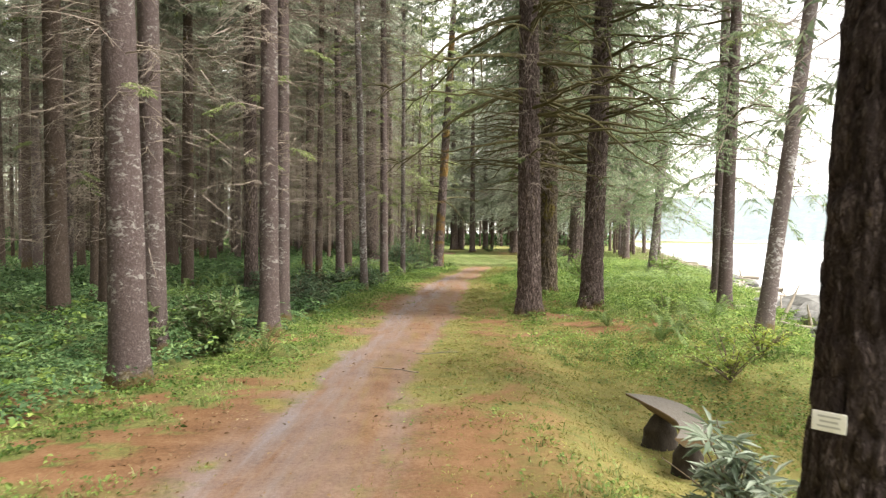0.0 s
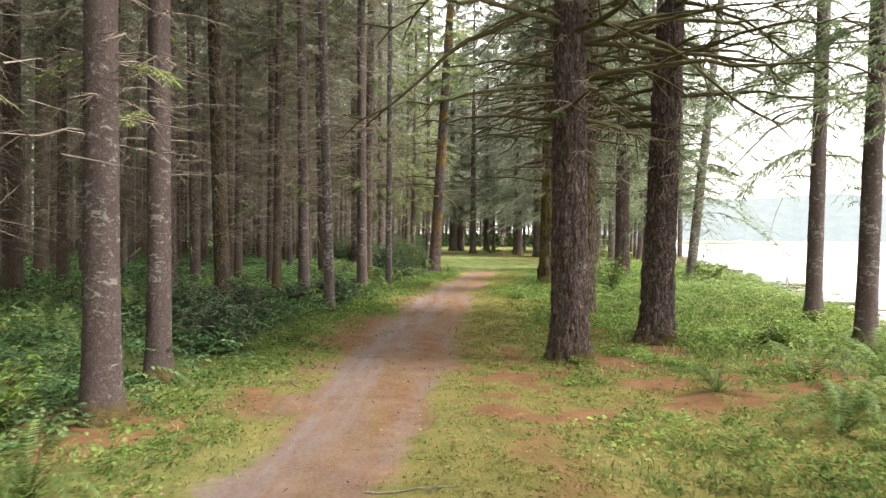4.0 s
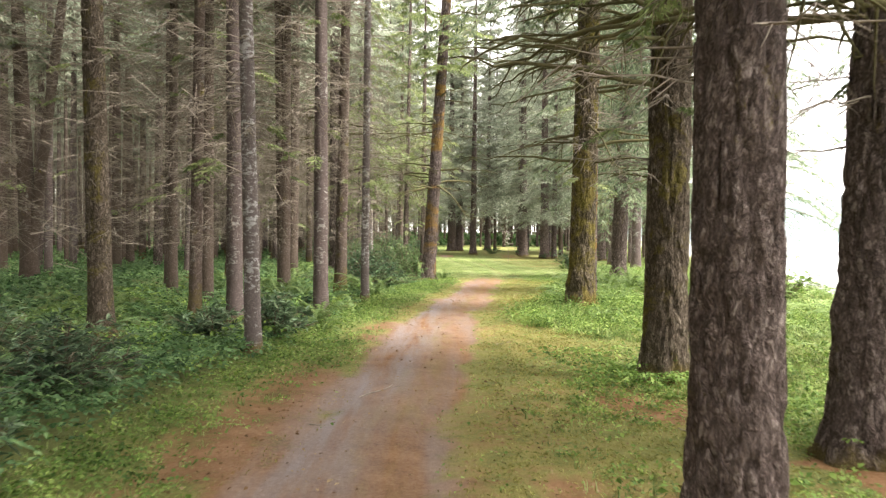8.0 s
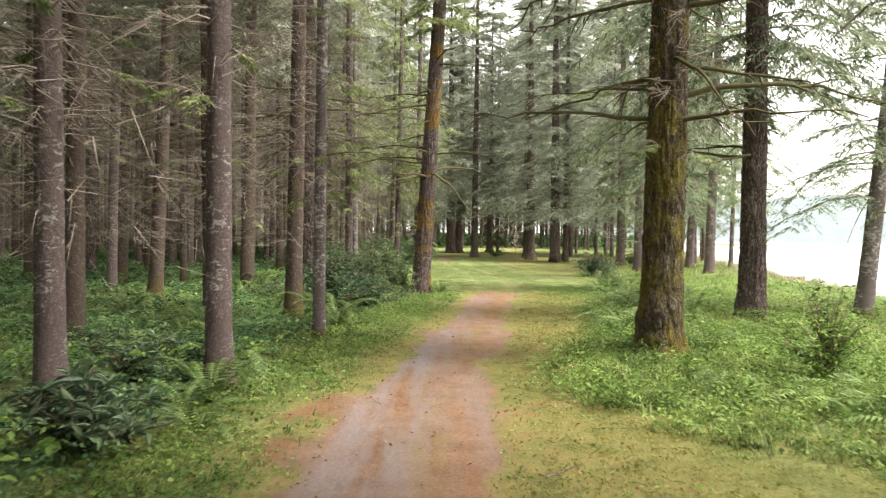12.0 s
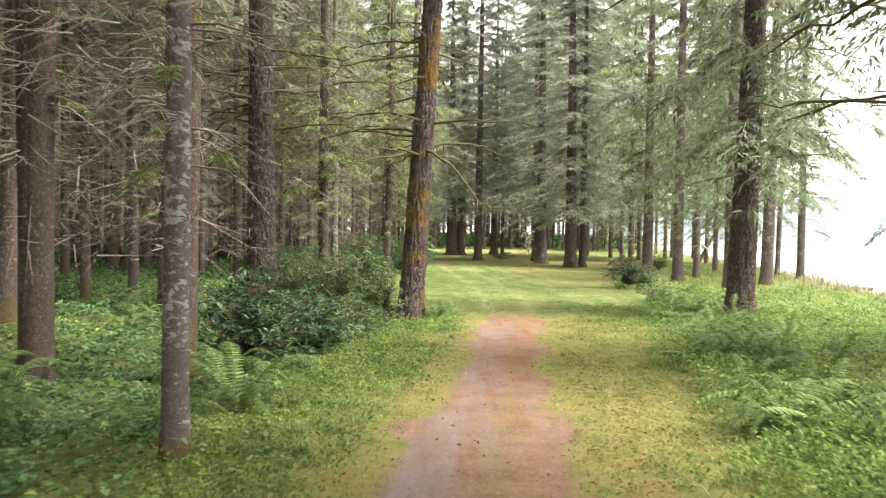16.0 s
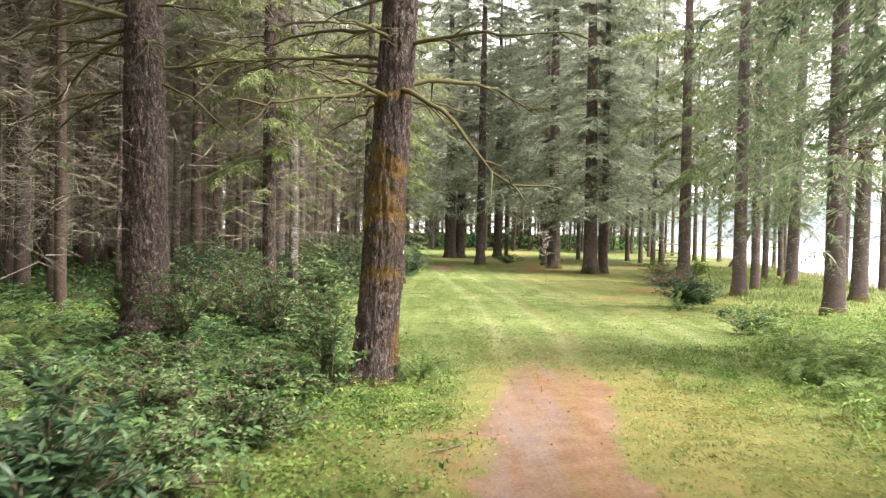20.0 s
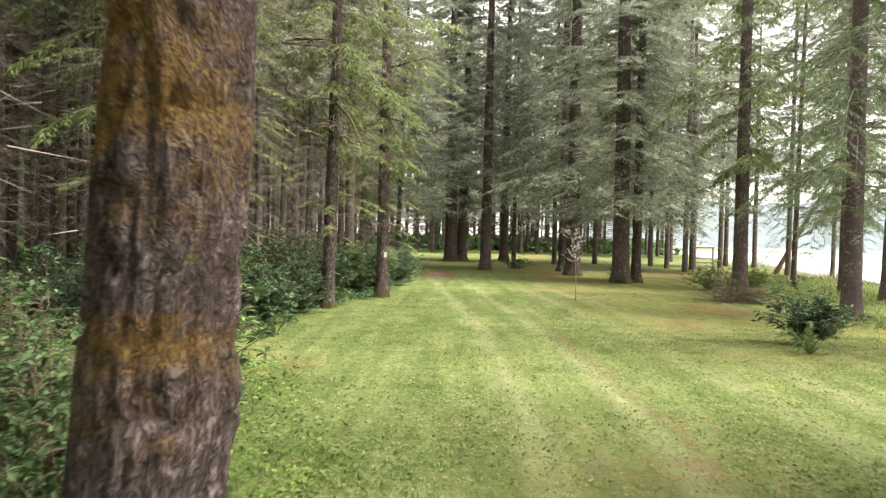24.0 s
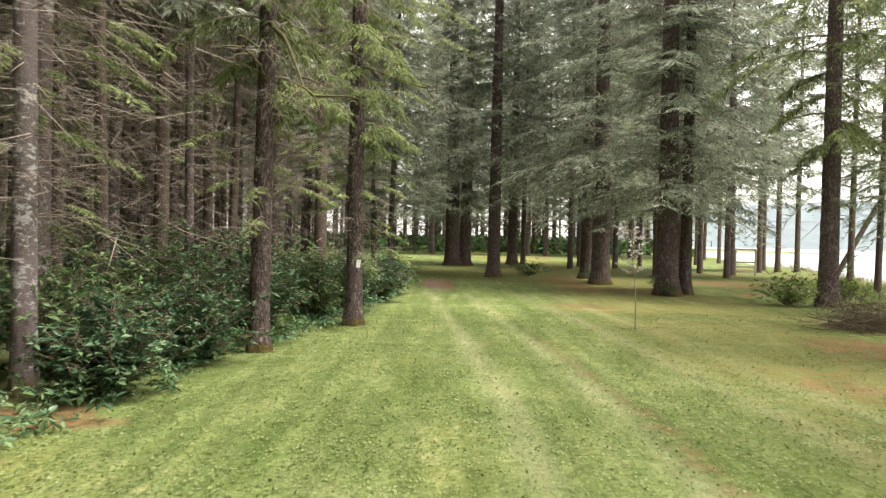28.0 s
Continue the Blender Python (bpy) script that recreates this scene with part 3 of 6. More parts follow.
def crown_mesh(name, seed, height=15.0, reach=3.0, whorls=20, per=5, leafmat=None, twigs=9, blades=6, size=0.18, low=0.55, knots=5, droop=0.38, slim=0.11, crowd=1.15, sparse=0.0):
    """The green part of a conifer, from z = 0 up, narrowing to its tip."""
    rng = np.random.default_rng(seed)
    hp = Heap()
    for w in range(whorls):
        t = ((w + rng.random() * 0.7) / whorls) ** crowd
        z = height * t
        ln = reach * (1 - t) ** 0.75 * (low + (1 - low) * min(1, t * 5))
        for k in range(per):
            az = (k + rng.uniform(-0.4, 0.4)) * 2 * math.pi / per + w * 1.3
            branch(hp, rng, np.array([0, 0, z + rng.uniform(-0.25, 0.25)]), az, max(0.4, ln * rng.uniform(0.38, 1.2)),
                   rng.uniform(0.0, 0.2), droop * rng.uniform(0.7, 1.3), 0 if rng.random() < sparse else twigs if t < 0.8 else max(2, twigs // 2), blades, size, thick=0.022, knots=knots, slim=slim)
    return hp.mesh(name, [leafmat or NEEDLES, TWIG])


def twig_mesh(name, seed, z0=2.2, z1=11.0, count=60, reach=1.7, mat=None, needles=0, subs=6, thick=1.0):
    """Dead side branches, thin and bare, with finer twigs."""
    rng = np.random.default_rng(seed)
    hp = Heap()
    for k in range(count):
        t = rng.random() ** 0.8
        z, az = z0 + (z1 - z0) * t, rng.uniform(0, 2 * math.pi)
        ln = reach * rng.uniform(0.35, 1.1) * (0.5 + 0.5 * t)
        out = np.array([math.cos(az), math.sin(az), 0.0])
        side = np.array([-out[1], out[0], 0.0])
        s = np.linspace(0, 1, 5)
        wob = rng.normal(0, 0.05, (5, 3)) * s[:, None]
        pts = np.array([0, 0, z]) + ln * (s[:, None] * out + (rng.uniform(-0.1, 0.25) * s - rng.uniform(0.0, 0.35) * s ** 2)[:, None] * np.array([0, 0, 1]) + wob)
        v, f = tube(pts, thick * rng.uniform(0.009, 0.017) * (1 - 0.8 * s), 3)
        hp.add(v, f, 0)
        for _ in range(subs):
            u = rng.uniform(0.25, 1)
            p = np.array([np.interp(u, s, pts[:, c]) for c in range(3)])
            d = unit(out * rng.uniform(0.2, 1) + side * rng.choice([-1, 1]) * rng.uniform(0.4, 1) + np.array([0, 0, rng.uniform(-0.8, 0.25)]))
            tl = ln * rng.uniform(0.15, 0.42)
            q = np.stack([p, p + d * tl + np.array([0, 0, -0.15 * tl])])
            v, f = tube(q, [0.007 * thick, 0.002 * thick], 3)
            hp.add(v, f, 0)
        if needles and rng.random() < needles:
            branch(hp, rng, pts[2], az, ln * 0.6, 0.0, 0.4, 7, 8, 0.085, 0, 1, 0.006, slim=0.1)
    return hp.mesh(name, [mat or TWIG, NEEDLES_WARM])


def trunk_mesh(name, r, height, lean, mat, seed, sides=14, rings=14, detail=0.0, flare=0.45, knobs=0, bend=0.0):
    """A tapered trunk. detail is the depth of its bark ridges in metres; r is its radius at eye height."""
    low = np.linspace(0, 1, int(rings * 0.9)) ** 1.15 * min(8.0, height * 0.5)
    high = np.linspace(min(8.0, height * 0.5), height, rings - len(low) + 1)[1:]
    z = np.concatenate([low, high])
    z[0] = -0.35
    a = np.arange(sides) * 2 * math.pi / sides
    Z, A = np.meshgrid(z, a, indexing="ij")
    taper = np.clip(1.06 - 0.03 * Z, 0.08, 2) * np.clip((height - Z) / (height * 0.4), 0.04, 1)
    roots = 1 + 0.35 * np.cos(A * 5 + seed) * np.exp(-np.clip(Z, 0, 9) / 0.22)
    R = r * taper * (1 + flare * np.exp(-np.clip(Z, 0, 99) / 0.3) * roots)
    R *= 1 + 0.07 * (vnoise(np.cos(A) * 1.2 + 7, np.sin(A) * 1.2 + seed, Z * 0.9, seed) - 0.5)
    if detail:
        wz = vnoise(np.cos(A) * 3 + 9, np.sin(A) * 3 + 9, Z * 2.0, seed + 5) * 1.2
        cx, cy = np.cos(A) * r * 15 + wz, np.sin(A) * r * 15 + wz
        n1 = vnoise(cx + 40, cy + 40, Z * 3.6, seed + 1)
        n2 = vnoise(cx * 2.1 + 40, cy * 2.1 + 40, Z * 11, seed + 2)
        R += detail * (np.minimum(np.abs(n1 - 0.5) * 7.0, 1.0) * 1.5 - 0.9 + 0.9 * (n2 - 0.5))
    for k in range(knobs):
        rk = np.random.default_rng(seed * 31 + k)
        ka, kz = rk.uniform(0, 6.28), rk.uniform(0.4, 6.5)
        da = (A - ka + math.pi) % (2 * math.pi) - math.pi
        R += r * 0.15 * np.exp(-(da * 2.0) ** 2 - ((Z - kz) / 0.16) ** 2)
    sway = bend * np.sin(Z * 0.45 + seed)
    X = R * np.cos(A) + lean[0] * Z + sway
    Y = R * np.sin(A) + lean[1] * Z
    v = np.stack([X, Y, Z], -1).reshape(-1, 3)
    k = len(z)
    i, j = np.meshgrid(np.arange(k - 1), np.arange(sides), indexing="ij")
    p, q = (i * sides + j).ravel(), (i * sides + (j + 1) % sides).ravel()
    return mesh_of(name, v, [np.stack([p, q, q + sides, p + sides], 1)], [mat], True)


def limb_mesh(name, seed, length, thick, rise, droop, subs=8, mat=None, spray=0):
    """One large side limb along +x, with its own crooked twigs."""
    rng = np.random.default_rng(seed)
    hp = Heap()
    s = np.linspace(0, 1, 12)
    wob = np.cumsum(rng.normal(0, 0.022, (12, 3)), axis=0) * s[:, None]
    pts = length * (np.stack([s, 0.12 * s ** 2 * rng.choice([-1, 1]), rise * s - droop * s ** 2], 1) + wob)
    v, f = tube(pts, thick * (1 - 0.85 * s) * (1 + rng.normal(0, 0.08, 12)), 7)
    hp.add(v, f, 0)
    for _ in range(subs):
        u = rng.uniform(0.2, 0.98)
        p = np.array([np.interp(u, s, pts[:, c]) for c in range(3)])
        d = unit(np.array([rng.uniform(0.3, 1), rng.choice([-1, 1]) * rng.uniform(0.3, 1), rng.uniform(-0.7, 0.35)]))
        tl = length * rng.uniform(0.12, 0.38) * (1.1 - 0.5 * u)
        ss = np.linspace(0, 1, 6)
        q = p + tl * (ss[:, None] * d + (-0.25 * ss ** 2)[:, None] * np.array([0, 0, 1]) + np.cumsum(rng.normal(0, 0.03, (6, 3)), axis=0) * ss[:, None])
        v, f = tube(q, thick * 0.4 * (1 - 0.85 * ss), 4)
        hp.add(v, f, 0)
        if spray:
            az = math.atan2(d[1], d[0])
            branch(hp, rng, q[2], az, tl * 0.9, -0.05, 0.45, 11, 12, 0.075, 0, 1, 0.006, slim=0.085)
    return hp.mesh(name, [mat or TWIG_MOSS, NEEDLES_WARM], True)


CROWNS = [crown_mesh("crown", 100 + k, 15, 2.9, 16, 5, twigs=10, blades=7, size=0.15, knots=4) for k in range(4)]
CROWNS_TALL = [crown_mesh("crown", 120 + k, 28, 4.3, 34, 6, twigs=12, blades=8, size=0.19, low=0.95, droop=0.34, crowd=1.05, sparse=0.16, slim=0.11) for k in range(3)]
CROWNS_FULL = [crown_mesh("crown", 140 + k, 17, 4.2, 24, 6, NEEDLES_DEEP, twigs=12, blades=8, size=0.19, low=0.95, droop=0.46, crowd=1.1, sparse=0.16, slim=0.11) for k in range(3)]
CROWNS_WARM = [crown_mesh("crown", 160 + k, 16, 3.2, 18, 5, NEEDLES_WARM, twigs=12, blades=8, size=0.15, sparse=0.18, slim=0.11) for k in range(2)]
CROWNS_LAKE = [crown_mesh("crown", 170 + k, 16, 3.3, 19, 5, NEEDLES_LAKE, twigs=13, blades=11, size=0.12, low=0.95, droop=0.55, sparse=0.2, slim=0.1) for k in range(3)]
CROWNS_FAR = [crown_mesh("crown", 180 + k, 15, 3.0, 15, 5, twigs=6, blades=3, size=0.4, knots=3, slim=0.13) for k in range(4)]
TWIGS = [twig_mesh("deadwood", 200 + k, 2.9, 11, 130, 2.3, subs=7, needles=0.08) for k in range(5)]
TWIGS_FAR = [twig_mesh("deadwood", 220 + k, 2.4, 14, 52, 2.5, subs=4, thick=1.7, needles=0.06) for k in range(4)]
TWIGS_LOW = [twig_mesh("deadwood", 260 + k, 1.7, 9, 120, 2.5, subs=12, needles=0.45, thick=0.6) for k in range(2)]
TWIGS_GREEN = [twig_mesh("deadwood", 240 + k, 3.0, 12, 70, 2.1, needles=0.5, subs=6) for k in range(2)]
LIMB_SHAPES = [limb_mesh("limb", 300 + k, 3.2, 0.05, rs, dr, 6, spray=sp) for k, (rs, dr, sp) in enumerate([(0.14, 0.15, 0), (0.05, 0.2, 0), (0.32, 0.26, 0), (0.08, 0.1, 0), (0.15, 0.4, 1), (0.0, 0.3, 1), (-0.05, 0.55, 0), (0.3, 0.75, 0)])]
tree_count = 0


def tree(x, y, r, mat, label, lean=(0.0, 0.0), height=24.0, near=False, crown=None, crown_z=9.0, crown_s=1.0, twigs=None, limbs=(), knobs=0,
         bend=0.0, name="conifer_tree", ridges=0.024, flare=0.45):
    """One tree: a base at the ground, with trunk, crown, dead twigs and single limbs as its parts.
    limbs: rows of height, direction in degrees, length scale and which limb shape."""
    global tree_count
    tree_count += 1
    rng = random.Random(tree_count * 7 + 3)
    base = new(name)
    base.location = (x, y, gz(x, y))
    tagged(base, label, "tree")
    flare = flare if near else 0.22 if r < 0.25 else 0.45
    me = trunk_mesh("trunk", r, height, lean, mat, tree_count, (100 if ridges > 0.015 else 30) if near else 12, (230 if ridges > 0.015 else 60) if near else 14, ridges if near else 0.0, flare, knobs, bend)
    part("trunk", me, base)
    if crown:
        shape = rng.choice(crown)
        s = crown_s * rng.uniform(0.9, 1.1)
        crown_z = crown_z + rng.uniform(-0.8, 1.0)
        zs = (height - crown_z) / (28.5 if crown is CROWNS_TALL else 15.5)
        part("crown", shape, base, at=Matrix.LocRotScale((lean[0] * crown_z, lean[1] * crown_z, crown_z), Euler((0, 0, rng.uniform(0, 6.28))), (s, s, zs)))
    if twigs:
        lift = rng.uniform(-0.6, 0.6)
        dead = part("deadwood", rng.choice(twigs), base, "tangle of thin dead grey twigs", at=Matrix.LocRotScale((lean[0] * 5, lean[1] * 5, lift), Euler((0, 0, rng.uniform(0, 6.28))), (1, 1, 1)))
        tagged(dead, kind="stuff")
    for z, az, s, k in limbs:
        at = Matrix.LocRotScale((lean[0] * z, lean[1] * z, z), Euler((0, 0, radians(az))), (s, s, s))
        part("limb", LIMB_SHAPES[k % len(LIMB_SHAPES)], base, at=at)
    return base


# ================= the trees that stand singly =================
def rand_limbs(seed, z0, z1, n, small=0.35, large=1.0):
    g = random.Random(seed * 13 + 1)
    return [(g.uniform(z0, z1), g.uniform(0, 360), g.uniform(small, large), g.choice([0, 1, 2, 3, 0, 1, 2, 3, 6])) for _ in range(n)]


# the long mossy limbs of the dark tree in the thicket: height, direction, scale, shape
D_LIMBS = [(4.8, 2, 0.95, 3), (5.0, 178, 0.6, 3), (5.1, 172, 0.75, 2), (5.75, 184, 1.15, 1), (6.5, 176, 1.2, 1), (6.2, 200, 1.0, 0), (5.3, 190, 0.85, 6), (4.35, 186, 0.8, 7), (4.5, 170, 0.8, 6), (4.6, -12, 0.6, 6),
           (6.4, 10, 0.8, 2), (5.9, -20, 0.7, 1), (5.6, 230, 1.0, 0), (5.2, 300, 0.9, 1), (6.8, 265, 1.1, 2), (7.2, 185, 1.2, 0), (7.0, 350, 1.0, 1), (5.5, 150, 0.9, 6)]
tree(-3.95, 10.75, 0.222, BARK_GREY, "slender conifer with grey lichen-flecked bark", (-0.035, 0.0), 22.0, near=True, ridges=0.006, crown=CROWNS, crown_z=10, twigs=TWIGS)  # L1
tree(-4.60, 13.58, 0.181, BARK_GREY, "slender conifer with grey lichen-flecked bark", (-0.021, 0.0), 23.6, near=True, ridges=0.006, crown=CROWNS, crown_z=10, twigs=TWIGS)  # L2
tree(-3.27, 15.99, 0.173, BARK_GREY, "slender conifer with grey lichen-flecked bark", (-0.003, 0.0), 25.2, near=True, ridges=0.006, crown=CROWNS, crown_z=10, twigs=TWIGS)  # a1
tree(-3.45, 18.23, 0.143, BARK_GREY, "slender conifer with grey lichen-flecked bark", (0.000, 0.0), 26.8, near=True, ridges=0.006, crown=CROWNS, crown_z=10, twigs=TWIGS)  # a2
tree(2.07, 20.42, 0.260, BARK_FIR, "tall fir with deeply ridged grey-brown bark", (-0.008, 0.0), 22.8, near=True, knobs=5, crown=CROWNS_FULL, crown_z=8.2, limbs=rand_limbs(5, 3.3, 8.5, 44, 0.6, 1.3), twigs=TWIGS)  # T1
tree(3.93, 22.60, 0.260, BARK_FIR, "tall fir with deeply ridged grey-brown bark", (0.034, 0.0), 24.4, near=True, knobs=5, crown=CROWNS_FULL, crown_z=8.2, limbs=rand_limbs(6, 3.3, 8.5, 42, 0.6, 1.3), twigs=TWIGS)  # T2
tree(8.80, 27.39, 0.174, BARK_GREY, "lakeside conifer with grey bark and hanging green sprays", (0.022, 0.0), 26.0, near=True, ridges=0.008, crown=CROWNS_LAKE, crown_z=3.4, crown_s=1.1, limbs=rand_limbs(7, 3, 8, 8))  # R1
tree(7.12, 21.55, 0.159, BARK_GREY, "lakeside conifer with grey bark and hanging green sprays", (0.030, 0.0), 22.0, near=True, ridges=0.008, crown=CROWNS_LAKE, crown_z=3.4, crown_s=1.1, limbs=rand_limbs(8, 3, 8, 8))  # R2
tree(6.18, 16.41, 0.153, BARK_PALE, "thin tree with pale blotched lichen-covered bark", (0.134, 0.0), 23.6, near=True, ridges=0.004, flare=0.3, crown=CROWNS, crown_z=11, twigs=TWIGS, name="slender_tree")  # R3
tree(-11.53, 28.35, 0.212, BARK_BROWN, "straight conifer with brown bark and bare lower twigs", (-0.010, 0.0), 25.2, crown=CROWNS_FAR, crown_z=9, twigs=TWIGS)  # f1
tree(-12.48, 32.41, 0.285, BARK_BROWN, "straight conifer with brown bark and bare lower twigs", (0.000, 0.0), 26.8, crown=CROWNS_FAR, crown_z=9, twigs=TWIGS)  # f2
tree(-16.87, 43.50, 0.277, BARK_BROWN, "straight conifer with brown bark and bare lower twigs", (0.000, 0.0), 22.8, crown=CROWNS_FAR, crown_z=9, twigs=TWIGS)  # f3
tree(-13.63, 38.27, 0.195, BARK_BROWN, "straight conifer with brown bark and bare lower twigs", (0.000, 0.0), 24.4, crown=CROWNS_FAR, crown_z=9, twigs=TWIGS)  # f4
tree(-8.61, 28.63, 0.199, BARK_BROWN, "straight conifer with brown bark and bare lower twigs", (0.000, 0.0), 26.0, crown=CROWNS_FAR, crown_z=9, twigs=TWIGS)  # f5
tree(-6.02, 38.02, 0.162, BARK_BROWN, "straight conifer with brown bark and bare lower twigs", (0.000, 0.0), 22.0, crown=CROWNS_FAR, crown_z=9, twigs=TWIGS)  # f7
tree(-5.75, 30.29, 0.200, BARK_MOSS, "slim conifer with greenish moss up its bark", (-0.035, 0.0), 23.6, near=True, ridges=0.008, crown=CROWNS, crown_z=10, twigs=TWIGS)  # g1
tree(-8.03, 41.42, 0.157, BARK_BROWN, "straight conifer with brown bark and bare lower twigs", (0.000, 0.0), 25.2, crown=CROWNS_FAR, crown_z=9, twigs=TWIGS)  # g3
tree(-2.63, 28.33, 0.118, BARK_PALE, "thin tree with pale blotched lichen-covered bark", (-0.030, 0.0), 26.8, near=True, ridges=0.004, flare=0.3, crown=CROWNS, crown_z=11, twigs=TWIGS, name="slender_tree")  # bi
tree(-4.73, 42.14, 0.197, BARK_BROWN, "straight conifer with brown bark and bare lower twigs", (0.000, 0.0), 22.8, crown=CROWNS_FAR, crown_z=9, twigs=TWIGS)  # g6
tree(3.25, 26.60, 0.268, BARK_MOSS, "conifer with ochre moss over its ridged bark", (0.007, 0.0), 24.4, near=True, knobs=8, crown=CROWNS_FULL, crown_z=8.2, limbs=rand_limbs(20, 3.4, 8, 32, 0.5, 1.1), twigs=TWIGS)  # M2
tree(3.67, 36.00, 0.290, BARK_FURRED, "conifer with ochre moss over its ridged bark", (0.012, 0.0), 26.0, near=True, knobs=8, crown=CROWNS_FULL, crown_z=8.2, limbs=rand_limbs(21, 3.4, 8, 40, 0.5, 1.15), twigs=TWIGS)  # M
tree(-4.78, 32.63, 0.122, BARK_FOOT, "slim brown conifer with moss round its foot", (0.008, 0.0), 22.0, near=True, ridges=0.008, crown=CROWNS, crown_z=10, twigs=TWIGS)  # h1
tree(-3.95, 32.60, 0.155, BARK_GREY, "slender conifer with grey lichen-flecked bark", (-0.015, 0.0), 23.6, near=True, ridges=0.006, crown=CROWNS, crown_z=10, twigs=TWIGS)  # h2
tree(-2.33, 33.50, 0.148, BARK_GREY, "slender conifer with grey lichen-flecked bark", (-0.008, 0.0), 25.2, near=True, ridges=0.006, crown=CROWNS, crown_z=10, twigs=TWIGS)  # h5
tree(7.61, 43.00, 0.280, BARK_FIR, "tall fir with ridged bark and long green boughs", (0.000, 0.0), 26.8, near=True, knobs=5, crown=CROWNS_FULL, crown_z=4.4, crown_s=1.0, limbs=rand_limbs(25, 3.6, 7, 6))  # N1
tree(8.18, 53.40, 0.320, BARK_FIR, "tall fir with ridged bark and long green boughs", (0.030, 0.0), 22.8, near=True, knobs=5, crown=CROWNS_FULL, crown_z=4.4, crown_s=1.0, limbs=rand_limbs(26, 3.6, 7, 6))  # N2
tree(-7.63, 46.99, 0.188, BARK_FOOT, "slim brown conifer with moss round its foot", (0.037, 0.0), 24.4, near=True, ridges=0.008, crown=CROWNS, crown_z=10, twigs=TWIGS)  # i1
tree(-4.73, 42.14, 0.186, BARK_BROWN, "straight conifer with brown bark and bare lower twigs", (-0.025, 0.0), 26.0, crown=CROWNS_FAR, crown_z=9, twigs=TWIGS)  # i2
tree(-1.84, 38.53, 0.105, BARK_PALE, "thin tree with pale blotched lichen-covered bark", (0.000, 0.0), 22.0, near=True, ridges=0.004, flare=0.3, crown=CROWNS, crown_z=11, twigs=TWIGS, name="slender_tree")  # i4
tree(-2.97, 42.40, 0.180, BARK_FOOT, "slim brown conifer with moss round its foot", (0.010, 0.0), 23.6, near=True, ridges=0.008, crown=CROWNS, crown_z=10, twigs=TWIGS)  # i6
tree(-0.33, 52.00, 0.268, BARK_ORANGE, "leaning conifer with patches of orange moss on its bark", (0.055, 0.0), 25.2, near=True, knobs=6, crown=CROWNS_WARM, crown_z=9, limbs=rand_limbs(31, 3.9, 8.0, 34, 0.4, 0.95))  # C
tree(-4.57, 55.00, 0.370, BARK_FIR, "dark conifer with rough ridged bark", (-0.018, 0.0), 26.8, near=True, knobs=4, crown=CROWNS, crown_z=9, limbs=D_LIMBS + rand_limbs(32, 5.5, 9, 12))  # D
tree(-4.91, 68.98, 0.192, BARK_GREY, "slender conifer with grey lichen-flecked bark", (0.000, 0.0), 22.8, near=True, ridges=0.006, crown=CROWNS, crown_z=10, twigs=TWIGS_LOW)  # j1
tree(-13.01, 69.99, 0.248, BARK_BROWN, "straight conifer with brown bark and bare lower twigs", (0.000, 0.0), 24.4, crown=CROWNS_FAR, crown_z=9, twigs=TWIGS)  # j2
tree(-14.24, 69.47, 0.215, BARK_BROWN, "straight conifer with brown bark and bare lower twigs", (0.000, 0.0), 26.0, crown=CROWNS_FAR, crown_z=9, twigs=TWIGS)  # j3
tree(-8.59, 71.89, 0.190, BARK_BROWN, "straight conifer with brown bark and bare lower twigs", (0.000, 0.0), 22.0, crown=CROWNS_FAR, crown_z=9, twigs=TWIGS)  # j4
tree(1.45, 116.31, 0.493, BARK_FIR, "thick dark conifer at the far side of the clearing", (-0.010, 0.0), 33.6, near=True, ridges=0.014, flare=0.5, crown=CROWNS_TALL, crown_z=4.6, crown_s=1.3, twigs=TWIGS_GREEN)  # P1
tree(2.33, 116.93, 0.398, BARK_FIR, "thick dark conifer at the far side of the clearing", (0.010, 0.0), 35.2, near=True, ridges=0.014, flare=0.5, crown=CROWNS_TALL, crown_z=4.6, crown_s=1.3, twigs=TWIGS_GREEN)  # P2
tree(3.38, 99.92, 0.314, BARK_FIR, "thick dark conifer at the far side of the clearing", (0.000, 0.0), 36.8, near=True, ridges=0.014, flare=0.5, crown=CROWNS_TALL, crown_z=4.6, crown_s=1.3, twigs=TWIGS_GREEN)  # P3
tree(5.87, 119.44, 0.353, BARK_FIR, "thick dark conifer at the far side of the clearing", (0.000, 0.0), 32.8, near=True, ridges=0.014, flare=0.5, crown=CROWNS_TALL, crown_z=4.6, crown_s=1.3, twigs=TWIGS_GREEN)  # P4
tree(6.99, 122.95, 0.190, BARK_BROWN, "distant dark conifer with bare lower trunk", (0.000, 0.0), 34.4, crown=CROWNS_FAR, crown_z=7, twigs=TWIGS_FAR)  # P5
tree(8.12, 100.09, 0.315, BARK_FIR, "large conifer with grey-green boughs drooping over the clearing", (-0.010, 0.0), 36.0, near=True, ridges=0.014, flare=0.5, crown=CROWNS_TALL, crown_z=3.7, crown_s=1.25, twigs=TWIGS_GREEN)  # k1
tree(7.96, 95.45, 0.384, BARK_FIR, "large conifer with grey-green boughs drooping over the clearing", (-0.010, 0.0), 32.0, near=True, ridges=0.014, flare=0.5, crown=CROWNS_TALL, crown_z=3.7, crown_s=1.25, twigs=TWIGS_GREEN)  # k2
